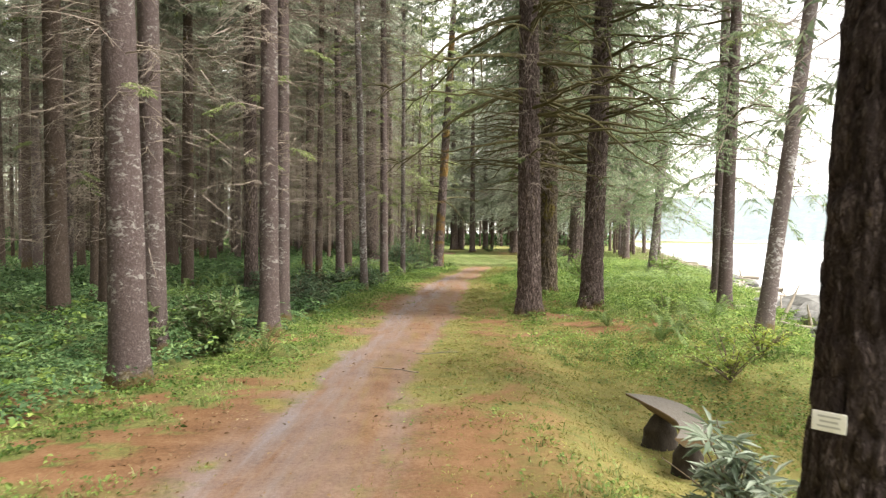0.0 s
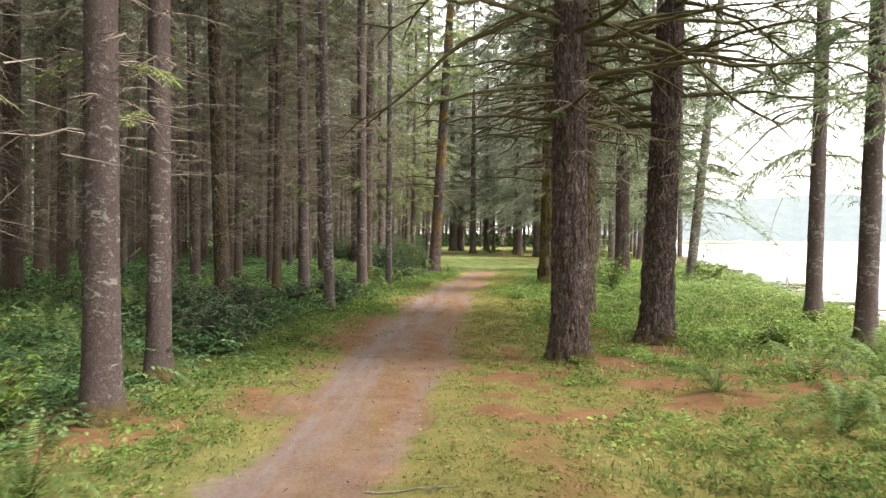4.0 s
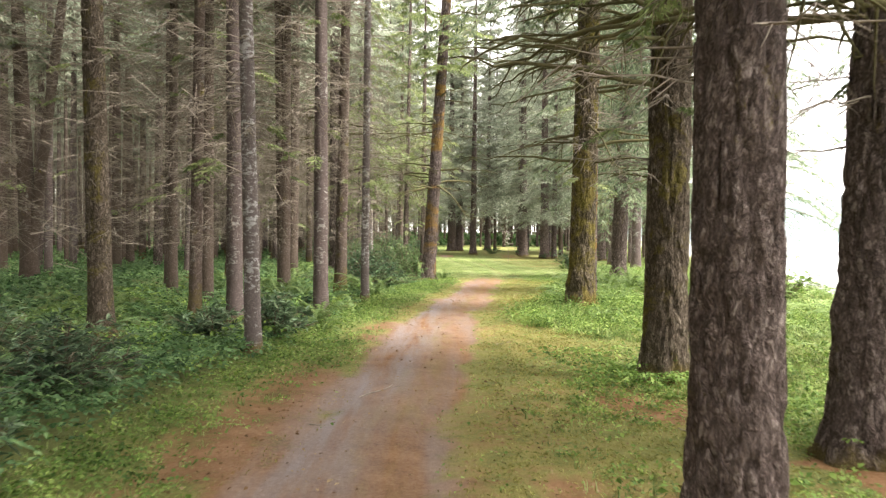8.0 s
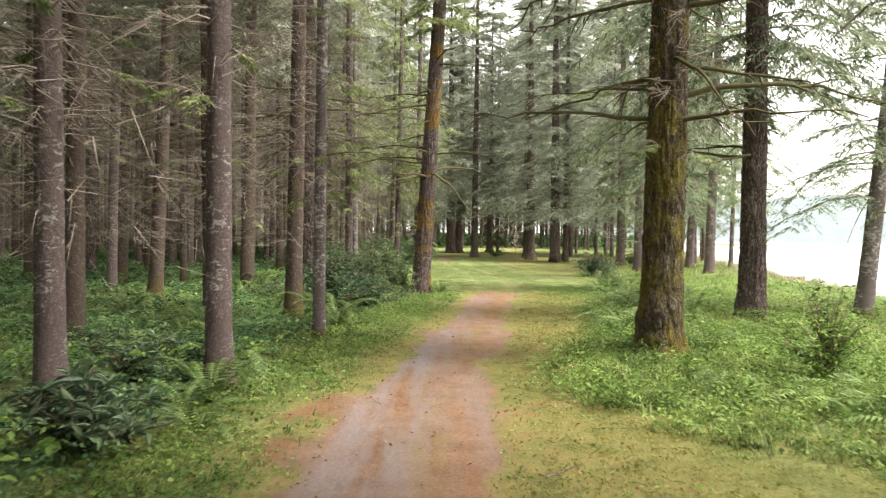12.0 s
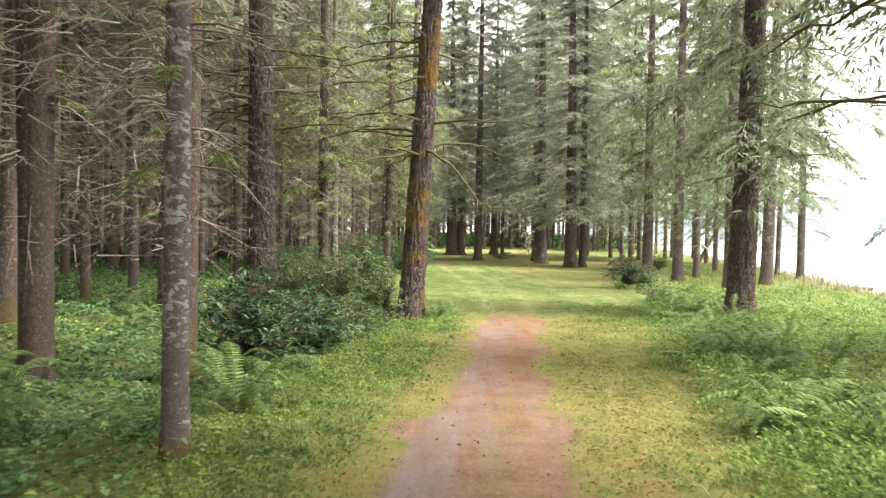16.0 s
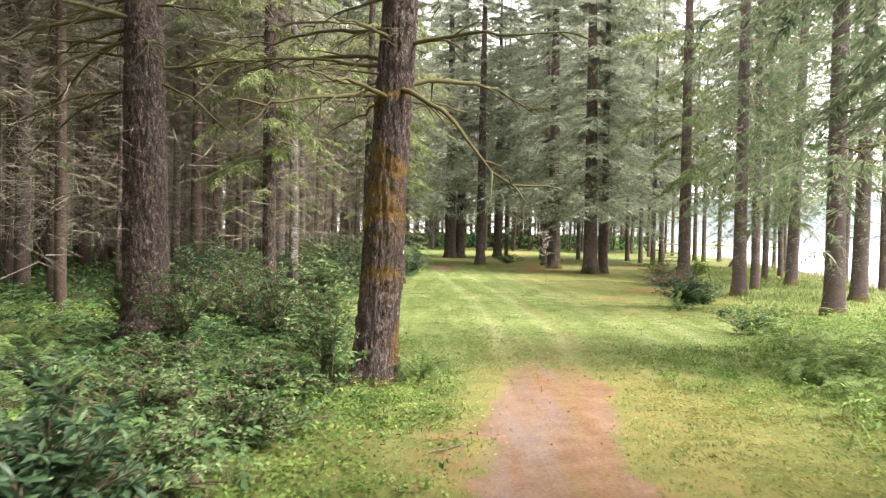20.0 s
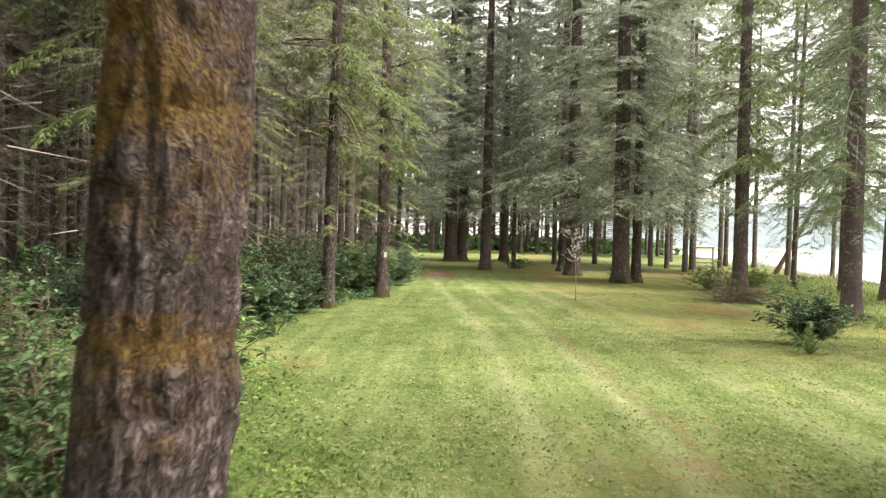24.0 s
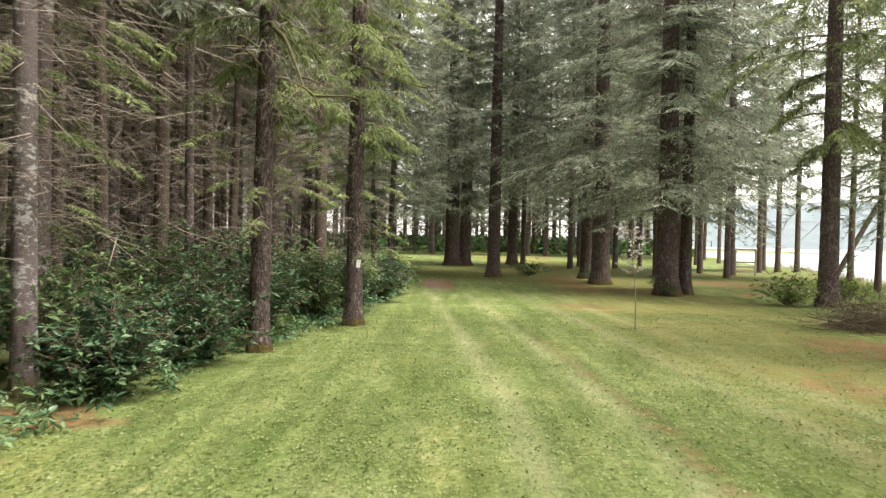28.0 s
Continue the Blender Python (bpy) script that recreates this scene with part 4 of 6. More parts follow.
tree(9.07, 88.16, 0.37, BARK_FIR, "large conifer with grey-green boughs drooping over the clearing", (-0.010, 0.0), 33.6, near=True, ridges=0.014, flare=0.5, crown=CROWNS_TALL, crown_z=3.7, crown_s=1.25, twigs=TWIGS_GREEN)  # k3
tree(10.00, 89.12, 0.214, BARK_FIR, "large conifer with grey-green boughs drooping over the clearing", (0.000, 0.0), 35.2, near=True, ridges=0.014, flare=0.5, crown=CROWNS_TALL, crown_z=3.7, crown_s=1.25, twigs=TWIGS_GREEN)  # k4
tree(13.28, 84.41, 0.292, BARK_FIR, "conifer with bright yellow-green boughs at the edge of the clearing", (0.000, 0.0), 36.8, near=True, ridges=0.012, crown=CROWNS_WARM, crown_z=4.4, crown_s=1.4, twigs=TWIGS_GREEN)  # k5
tree(-4.04, 66.94, 0.140, BARK_PALE, "thin tree with pale blotched lichen-covered bark", (-0.012, 0.0), 22.8, near=True, ridges=0.004, flare=0.3, crown=CROWNS, crown_z=11, twigs=TWIGS_LOW, name="slender_tree")  # q1
tree(-7.28, 81.38, 0.211, BARK_BROWN, "straight conifer with brown bark and bare lower twigs", (0.000, 0.0), 24.4, crown=CROWNS_FAR, crown_z=9, twigs=TWIGS)  # q2
tree(-2.11, 70.74, 0.147, BARK_FIR, "slim dark conifer with rough bark and drooping twigs beside the hedge", (0.010, 0.0), 26.0, near=True, ridges=0.014, knobs=4, crown=CROWNS_WARM, crown_z=3.4, crown_s=0.85, limbs=rand_limbs(49, 4.2, 8, 5), twigs=TWIGS_LOW)  # q3
tree(-3.07, 83.94, 0.197, BARK_BROWN, "straight conifer with brown bark and bare lower twigs", (0.000, 0.0), 22.0, crown=CROWNS_FAR, crown_z=9, twigs=TWIGS)  # q4
tree(-1.08, 75.47, 0.172, BARK_FIR, "slim dark conifer with rough bark and drooping twigs beside the hedge", (0.000, 0.0), 23.6, near=True, ridges=0.014, knobs=4, crown=CROWNS_WARM, crown_z=3.4, crown_s=0.85, limbs=rand_limbs(51, 4.2, 8, 5), twigs=TWIGS_LOW)  # q5
tree(-3.85, 62.15, 0.173, BARK_FIR, "slim dark conifer with rough bark and drooping twigs beside the hedge", (-0.010, 0.0), 25.2, near=True, ridges=0.014, knobs=4, crown=CROWNS_WARM, crown_z=3.4, crown_s=0.85, limbs=rand_limbs(52, 4.2, 8, 5), twigs=TWIGS_LOW)  # q8
tree(11.34, 70.60, 0.230, BARK_GREY, "grey-barked conifer with light green boughs near the lake", (0.000, 0.0), 26.8, near=True, ridges=0.01, crown=CROWNS_LAKE, crown_z=3.6, crown_s=1.2, twigs=TWIGS_GREEN)  # s1
tree(16.68, 79.01, 0.250, BARK_GREY, "grey-barked conifer with light green boughs near the lake", (0.030, 0.0), 22.8, near=True, ridges=0.01, crown=CROWNS_LAKE, crown_z=3.6, crown_s=1.2, twigs=TWIGS_GREEN)  # s2
tree(11.10, 62.70, 0.250, BARK_GREY, "grey-barked conifer with light green boughs near the lake", (0.000, 0.0), 24.4, near=True, ridges=0.01, crown=CROWNS_LAKE, crown_z=3.6, crown_s=1.2, twigs=TWIGS_GREEN)  # s3
tree(14.74, 68.74, 0.250, BARK_GREY, "grey-barked conifer with light green boughs near the lake", (0.020, 0.0), 26.0, near=True, ridges=0.01, crown=CROWNS_LAKE, crown_z=3.6, crown_s=1.2, twigs=TWIGS_GREEN)  # s4
tree(24.34, 116.81, 0.190, BARK_BROWN, "distant dark conifer with bare lower trunk", (0.000, 0.0), 22.0, crown=CROWNS_FAR, crown_z=7, twigs=TWIGS_FAR)  # u1
tree(22.65, 115.77, 0.190, BARK_BROWN, "distant dark conifer with bare lower trunk", (0.000, 0.0), 23.6, crown=CROWNS_FAR, crown_z=7, twigs=TWIGS_FAR)  # u2
tree(25.94, 117.42, 0.190, BARK_BROWN, "distant dark conifer with bare lower trunk", (0.000, 0.0), 25.2, crown=CROWNS_FAR, crown_z=7, twigs=TWIGS_FAR)  # u5
tree(24.44, 119.86, 0.190, BARK_BROWN, "distant dark conifer with bare lower trunk", (0.000, 0.0), 26.8, crown=CROWNS_FAR, crown_z=7, twigs=TWIGS_FAR)  # u6
tree(22.98, 131.54, 0.190, BARK_BROWN, "distant dark conifer with bare lower trunk", (0.000, 0.0), 22.8, crown=CROWNS_FAR, crown_z=7, twigs=TWIGS_FAR)  # u7
tree(28.50, 142.51, 0.190, BARK_BROWN, "distant dark conifer with bare lower trunk", (0.000, 0.0), 24.4, crown=CROWNS_FAR, crown_z=7, twigs=TWIGS_FAR)  # u8
# the tree at the start of the walk, shade put into its bark colour, with a plate nailed to it
tree(2.63, 5.3, 0.37, BARK_SHADED, "large conifer with rough bark coloured as in shade and a white plate nailed on", (0.055, 0.0), 24, near=True, bend=0.035, crown=CROWNS, crown_z=8, limbs=rand_limbs(77, 4, 8, 6), ridges=0.035)


# ================= the wood behind, scattered =================
placed = [tuple(o.location)[:2] for o in scene.objects if o.parent is None and o.type == "EMPTY"]
wood_rng = random.Random(5)


def free(x, y, gap):
    return all((x - a) ** 2 + (y - b) ** 2 > gap * gap for a, b in placed)


def scatter(n, box, gap, ok, make):
    x0, x1, y0, y1 = box
    done = tries = 0
    while done < n and tries < n * 40:
        tries += 1
        x, y = wood_rng.uniform(x0, x1), wood_rng.uniform(y0, y1)
        if ok(x, y) and free(x, y, gap):
            placed.append((x, y))
            make(x, y)
            done += 1


def wood_tree(x, y):
    g = wood_rng
    m = g.choice([BARK_BROWN, BARK_BROWN, BARK_GREY, BARK_FOOT, BARK_FIR])
    deep = x < -13 and y < 68
    tree(x, y, g.uniform(0.11, 0.24), m, "straight plantation conifer with bare dead lower twigs", (g.uniform(-0.02, 0.02), g.uniform(-0.02, 0.02)), g.uniform(18, 22) if deep else g.uniform(20, 25),
         crown=CROWNS_FAR, crown_z=g.uniform(8.5, 10) if deep else g.uniform(7.5, 11), crown_s=0.75 if deep else 0.9, twigs=None if x < -15 else TWIGS, name="spruce_tree")


def bank_tree(x, y):
    g = wood_rng
    tree(x, y, g.uniform(0.12, 0.2), g.choice([BARK_BROWN, BARK_GREY]), "slim conifer with thin hanging boughs on the bank", (g.uniform(-0.02, 0.03), 0), g.uniform(20, 26),
         crown=CROWNS_LAKE, crown_z=g.uniform(2.8, 4.5), crown_s=1.1, twigs=TWIGS_FAR)


def far_tree(x, y):
    g = wood_rng
    tree(x, y, g.uniform(0.12, 0.22), g.choice([BARK_BROWN, BARK_FIR, BARK_GREY]), "distant conifer with dark trunk and green crown", (g.uniform(-0.02, 0.02), 0), g.uniform(32, 38),
         crown=CROWNS_TALL, crown_z=g.uniform(3.8, 7.0), crown_s=1.2, twigs=TWIGS_FAR)


# plantation on the landward side
scatter(230, (-46, -5.5, 14, 135), 2.3, lambda x, y: x < left_x(y) - 3.2 and x > -0.6 * (y - 2) - 3, wood_tree)
scatter(40, (-26, -5, 62, 112), 2.0, lambda x, y: x < left_x(y) - 3.0, wood_tree)
# unseen wood behind the start, added to keep sky light off the first stretch
scatter(26, (-16, 9, -24, 5), 2.6, lambda x, y: abs(x + 1.6) > 1.9 and (y < 0 or x < -6) and x < bank_x(y) - 1, wood_tree)
# more trees left of the view, added to block light from that side
scatter(70, (-30, -5, -10, 24), 2.6, lambda x, y: x < -0.6 * (y - 2) - 3.5, wood_tree)
# two firs added beside and behind the start to shade it
for bx, by in ((7.7, 9.6), (-0.6, -9.0)):
    tree(bx, by, 0.28, BARK_FIR, "tall fir with long green boughs added out of view to shade the start", (0.02, 0.0), 25.0, crown=CROWNS_FULL, crown_z=6.5, crown_s=1.15)
# the stand that closes the clearing
scatter(17, (-18, 32, 98, 126), 3.0, lambda x, y: abs(x - 2.5) > 2.0 and x < bank_x(y) - 1, far_tree)
scatter(26, (-24, 32, 150, 172), 3.0, lambda x, y: x < bank_x(y) - 1, far_tree)
scatter(8, (10, 24, 74, 104), 3.6, lambda x, y: x > right_x(y) + 0.5 and x < bank_x(y) + 0.5, bank_tree)


def twig_haze():
    """The finest dead twigs, crossing between the trunks of the plantation."""
    rng = np.random.default_rng(61)
    homes = np.array([(a, b) for a, b in placed if a < float(left_x(b)) - 0.8 and b > 12])
    h = homes[rng.integers(0, len(homes), 210000)]
    n = len(h)
    a, r0 = rng.uniform(0, 2 * math.pi, n), rng.uniform(0.1, 2.0, n)
    z = 1.7 + 11.5 * rng.random(n) ** 1.15
    out = np.stack([np.cos(a), np.sin(a), rng.normal(-0.12, 0.28, n)], 1)
    p = np.stack([h[:, 0], h[:, 1], z], 1) + out * r0[:, None] * np.array([1, 1, 0.3])
    turn = rng.normal(0, 0.7, n)
    d = np.stack([np.cos(a + turn), np.sin(a + turn), rng.normal(-0.2, 0.4, n)], 1) * rng.uniform(0.3, 1.1, n)[:, None]
    w = np.cross(d, rng.normal(0, 1, (n, 3)))
    w /= np.linalg.norm(w, axis=1)[:, None] + 1e-9
    w *= rng.uniform(0.004, 0.009, n)[:, None]
    v = np.stack([p - w, p + w, p + d], 1).reshape(-1, 3)
    return mesh_of("bare_twigs", v, [np.arange(n * 3).reshape(-1, 3)], [TWIG])


tagged(new("bare_twigs", twig_haze()), "fine bare dead twigs crossing between the plantation trunks", "twigs", kind="stuff")


def far_woods():
    """A belt of trees all round the wood, too far off to tell apart."""
    rng = np.random.default_rng(77)
    hp = Heap()
    spots = [(rng.uniform(-85, -40), rng.uniform(-10, 190)) for _ in range(330)] + [(rng.uniform(-85, 36), rng.uniform(172, 215)) for _ in range(300)]
    spots += [(rng.uniform(-30, -8), rng.uniform(-40, -8)) for _ in range(40)] + [(rng.uniform(-4, 6), rng.uniform(-45, -14)) for _ in range(20)]
    for x, y in spots:
        if x > float(bank_x(y)) - 2:
            continue
        r, h = rng.uniform(0.14, 0.3), rng.uniform(32, 40) if y > 170 else rng.uniform(20, 27)
        v, f = tube([(x, y, -0.5), (x, y, h * 0.5), (x, y, h)], [r, r * 0.7, 0.03], 5)
        hp.add(v, f, 1)
        n = 150 if y > 170 else 90
        t = rng.random(n) ** 0.85
        z = 3.0 + (h - 3.0) * t
        a = rng.uniform(0, 6.28, n)
        rad = 3.0 * (1 - t) ** 0.7 * rng.uniform(0.2, 1, n)
        p = np.stack([x + np.cos(a) * rad, y + np.sin(a) * rad, z], 1)
        d = np.stack([np.cos(a), np.sin(a), rng.uniform(-0.9, 0.1, n)], 1) * rng.uniform(0.5, 1.3, n)[:, None]
        w = np.stack([-np.sin(a), np.cos(a), rng.normal(0, 0.3, n)], 1) * rng.uniform(0.12, 0.3, n)[:, None]
        vv = np.stack([p - d * 0.3, p + w, p + d, p - w], 1).reshape(-1, 3)
        i = np.arange(n) * 4
        hp.add(vv, np.stack([i, i + 1, i + 2, i + 3], 1), 0)
        n = 30
        p = np.stack([x + rng.normal(0, 1.7, n), y + rng.normal(0, 1.7, n), rng.uniform(0.8, 8, n)], 1)
        d = rng.normal(0, 0.8, (n, 3)) * np.array([1, 1, 0.35])
        w = np.tile([0.0, 0.0, 0.05], (n, 1))
        vv = np.stack([p - d, p + w, p + d, p - w], 1).reshape(-1, 3)
        i = np.arange(n) * 4
        hp.add(vv, np.stack([i, i + 1, i + 2, i + 3], 1), 3)
        if rng.random() < 0.9:
            n = 40
            p = np.stack([x + rng.normal(0, 1.6, n), y + rng.normal(0, 1.6, n), rng.uniform(0, 2.2, n)], 1)
            d, w = rng.normal(0, 0.35, (n, 3)), rng.normal(0, 0.22, (n, 3))
            vv = np.stack([p - d, p + w, p + d, p - w], 1).reshape(-1, 3)
            i = np.arange(n) * 4
            hp.add(vv, np.stack([i, i + 1, i + 2, i + 3], 1), 2)
    return hp.mesh("far_woods", [NEEDLES, BARK_BROWN, LEAF_LOW, TWIG])


tagged(new("far_woods", far_woods()), "dense conifer forest in the distance", "forest", kind="stuff")


# ================= low plants =================
def blades_mesh(name, xs, ys, lengths, mat, width=0.008, lean=0.55, seed=0, per=4, base_z=None):
    """Tufts of grass: narrow bent blades, a few from each root."""
    rng = np.random.default_rng(seed)
    n = len(xs) * per
    lengths = lengths * 0.8
    x = np.repeat(xs, per) + rng.normal(0, 0.03, n)
    y = np.repeat(ys, per) + rng.normal(0, 0.03, n)
    ln = np.repeat(lengths, per) * rng.uniform(0.55, 1.25, n)
    a, b = rng.uniform(0, 2 * math.pi, n), rng.uniform(0.1, lean, n)
    z = ground_z(x, y) - 0.01
    d = np.stack([np.cos(a) * b, np.sin(a) * b, np.sqrt(1 - b * b)], 1)
    w = np.stack([-np.sin(a), np.cos(a), np.zeros(n)], 1) * (width * (0.6 + ln * 4))[:, None]
    p0 = np.stack([x, y, z], 1)
    p1 = p0 + d * (ln * 0.6)[:, None]
    d2 = d + np.stack([np.cos(a), np.sin(a), -np.ones(n)], 1) * 0.45
    p2 = p1 + d2 * (ln * 0.4)[:, None]
    v = np.stack([p0 - w, p0 + w, p1 + w * 0.8, p1 - w * 0.8, p2], 1).reshape(-1, 3)
    i = np.arange(n) * 5
    return mesh_of(name, v, [np.stack([i, i + 1, i + 2, i + 3], 1), np.stack([i + 3, i + 2, i + 4], 1)], [mat])


def leaves_mesh(name, p, size, mat, seed=0, aspect=0.5, tilt=0.5, direction=None):
    """Single leaves at points p: a folded blade with a pointed tip each."""
    rng = np.random.default_rng(seed)
    n = len(p)
    a = rng.uniform(0, 2 * math.pi, n)
    up = rng.normal(0, tilt, n)
    d = np.stack([np.cos(a) * np.cos(up), np.sin(a) * np.cos(up), np.sin(up)], 1) if direction is None else direction
    s = np.cross(d, np.array([0, 0, 1.0]) + rng.normal(0, 0.35, (n, 3)))
    s /= np.linalg.norm(s, axis=1)[:, None] + 1e-9
    nn = np.cross(s, d)
    ln = (size * rng.uniform(0.6, 1.3, n))[:, None]
    w = s * ln * aspect * 0.5
    mid = p + d * ln * 0.5
    tip = p + d * ln - nn * ln * 0.12
    v = np.stack([p, mid + w + nn * ln * 0.06, tip, mid - w + nn * ln * 0.06], 1).reshape(-1, 3)
    i = np.arange(n) * 4
    return mesh_of(name, v, [np.stack([i, i + 1, i + 2], 1), np.stack([i, i + 2, i + 3], 1)], [mat])


def sow(n, box, keep, seed):
    """Random places in a box, kept with the chance that keep(x, y) gives."""
    rng = np.random.default_rng(seed)
    x, y = rng.uniform(box[0], box[1], n), rng.uniform(box[2], box[3], n)
    k = rng.random(n) < keep(x, y)
    return x[k], y[k]


def open_turf(x, y):
    inside = soft(x, left_x(y) - 0.9, left_x(y) + 0.3) * (1 - soft(x, bank_x(y) - 0.3, bank_x(y) + 1.0))
    return inside * (1 - np.clip(track_mask(x, y) * 1.25, 0, 1))


def stuff(name, me, label, category):
    return tagged(new(name, me), label, category, kind="stuff")


gx, gy = sow(70000, (-4, 11, 3, 53), lambda x, y: open_turf(x, y) * (1 - 0.8 * dry_mask(x, y)) * soft(0.6 * vnoise(x * 0.7, y * 0.7, 0, 31) + 0.4 * vnoise(x * 2.3, y * 2.3, 0, 131), 0.25, 0.7), 1)
stuff("grass", blades_mesh("grass", gx, gy, 0.03 + 0.08 * soft(vnoise(gx * 0.9, gy * 0.9, 0, 32), 0.45, 0.9), GRASS, 0.008, 0.85, seed=2), "short bright green grass along the track verge", "grass")
gx, gy = sow(9000, (-3.5, 17, 50, 84), lambda x, y: open_turf(x, y) * np.clip(1.25 - (y - 60) / 60, 0.25, 1) * (0.4 + 0.7 * vnoise(x * 0.6, y * 0.6, 0, 33)), 3)
stuff("lawn_grass", blades_mesh("lawn_grass", gx, gy, 0.022 + 0.02 * vnoise(gx * 0.5, gy * 0.5, 0, 34), GRASS, 0.008, 0.97, seed=4), "mown pale green grass of the clearing", "grass")
gx, gy = sow(95000, (-4, 8, 3, 60), lambda x, y: open_turf(x, y) * np.clip(dry_mask(x, y) * 1.2, 0, 1), 5)
stuff("dry_grass", blades_mesh("dry_grass", gx, gy, np.full(len(gx), 0.045), GRASS_DRY, 0.007, 0.8, 6, 3), "yellowish mossy dry grass beside the track", "grass")


def tall_zone(x, y):
    return soft(x, right_x(y) - 0.3, right_x(y) + 0.7) * (1 - soft(x, bank_x(y) + 0.2, bank_x(y) + 1.5)) * soft(y, 14, 20)


gx, gy = sow(42000, (2.5, 26, 12, 100), tall_zone, 7)
stuff("tall_grass", blades_mesh("tall_grass", gx, gy, 0.14 + 0.2 * vnoise(gx * 0.4, gy * 0.4, 0, 35), GRASS, 0.006, 0.7, 8, 4), "long tangled grass on the lake side", "grass")


gx, gy = sow(26000, (9, 34, 56, 135), lambda x, y: np.exp(-((x - bank_x(y) - 0.6) / 1.3) ** 2) * soft(vnoise(x * 0.3, y * 0.3, 0, 75), 0.3, 0.6), 76)
stuff("reeds", blades_mesh("reeds", gx, gy, 0.3 + 0.7 * vnoise(gx * 0.5, gy * 0.5, 0, 77), REED, 0.003, 0.92, 78, 4), "pale dry reeds and brush along the shore", "reeds")


def wood_zone(x, y):
    return (1 - soft(x, left_x(y) - 0.9, left_x(y) + 0.15)) * (0.25 + 0.9 * vnoise(x * 0.45, y * 0.45, 0, 36))


def layer(n, box, keep, seed, hmax, size, mat, name, label, aspect=0.5, tilt=0.4, patch=0.6):
    x, y = sow(n, box, keep, seed)
    rng = np.random.default_rng(seed + 50)
    bump = vnoise(x * patch, y * patch, 0, seed)
    z = ground_z(x, y) + 0.02 + hmax * (0.15 + 1.1 * np.clip(bump - 0.25, 0, 1)) * rng.random(len(x)) ** 0.6
    return stuff(name, leaves_mesh(name, np.stack([x, y, z], 1), np.full(len(x), size), mat, seed, aspect, tilt), label, "undergrowth")


def carpet(n, box, keep, seed, high, size, mat, name, label, leaflets=4, aspect=0.6, patch=0.55):
    """A mounded carpet of small plants: fans of leaflets lying over an uneven surface, thinner below it."""
    x, y = sow(n, box, keep, seed)
    rng = np.random.default_rng(seed + 9)
    k = len(x)
    swell = np.clip(0.65 * vnoise(x * patch, y * patch, 0, seed) + 0.35 * vnoise(x * patch * 3.1, y * patch * 3.1, 0, seed + 1), 0, 1)
    z = ground_z(x, y) + high * (0.12 + 1.15 * np.clip(swell - 0.22, 0, 1)) * (1 - 0.75 * rng.random(k) ** 2.2)
    a = np.repeat(rng.uniform(0, 6.28, k), leaflets) + np.tile(np.arange(leaflets) * 6.283 / (leaflets + 0.8), k) + rng.normal(0, 0.2, k * leaflets)
    up = np.repeat(rng.normal(0.0, 0.25, k), leaflets) + rng.normal(-0.1, 0.25, k * leaflets)
    d = np.stack([np.cos(a) * np.cos(up), np.sin(a) * np.cos(up), np.sin(up)], 1)
    p = np.repeat(np.stack([x, y, z], 1), leaflets, axis=0) + d * 0.015
    sz = np.repeat(size * rng.uniform(0.6, 1.35, k), leaflets)
    return stuff(name, leaves_mesh(name, p, sz, mat, seed, aspect, 0.3, d), label, "undergrowth")


def bracken(n, box, keep, seed, high, length, mat, name, label):
    """Loose feathery fronds arching over the lower leaves, each a rib's row of narrow leaflets."""
    x, y = sow(n, box, keep, seed)
    rng = np.random.default_rng(seed + 9)
    k, m = len(x), 9
    a = rng.uniform(0, 6.28, k)
    ln = length * rng.uniform(0.6, 1.3, k)
    z = ground_z(x, y) + high * (0.35 + 0.9 * np.clip(vnoise(x * 0.5, y * 0.5, 0, seed), 0, 1)) * rng.uniform(0.6, 1.0, k)
    out = np.stack([np.cos(a), np.sin(a), np.zeros(k)], 1)
    side = np.stack([-np.sin(a), np.cos(a), np.zeros(k)], 1)
    t = np.linspace(0.08, 1, m)
    rise, fall = rng.uniform(0.1, 0.5, k), rng.uniform(0.3, 0.9, k)
    rib = np.stack([x, y, z], 1)[:, None] + ln[:, None, None] * (t[None, :, None] * out[:, None])
    rib[:, :, 2] += ln[:, None] * (rise[:, None] * t - fall[:, None] * t ** 2)
    w = 0.26 * ln[:, None] * np.sin(np.clip(t * 0.9 + 0.1, 0, 1) * math.pi)[None] ** 0.7
    vs = []
    for sg in (-1, 1):
        tip = rib + sg * side[:, None] * w[:, :, None] + out[:, None] * (w * 0.45)[:, :, None]
        tip[:, :, 2] -= w * rng.uniform(0.05, 0.5, (k, 1))
        hw = out[:, None] * (ln[:, None, None] / m * 0.42)
        vs.append(np.stack([rib - hw, rib + hw, tip], 2).reshape(-1, 3))
    v = np.concatenate(vs)
    return stuff(name, mesh_of(name, v, [np.arange(len(v)).reshape(-1, 3)], [mat]), label, "undergrowth")


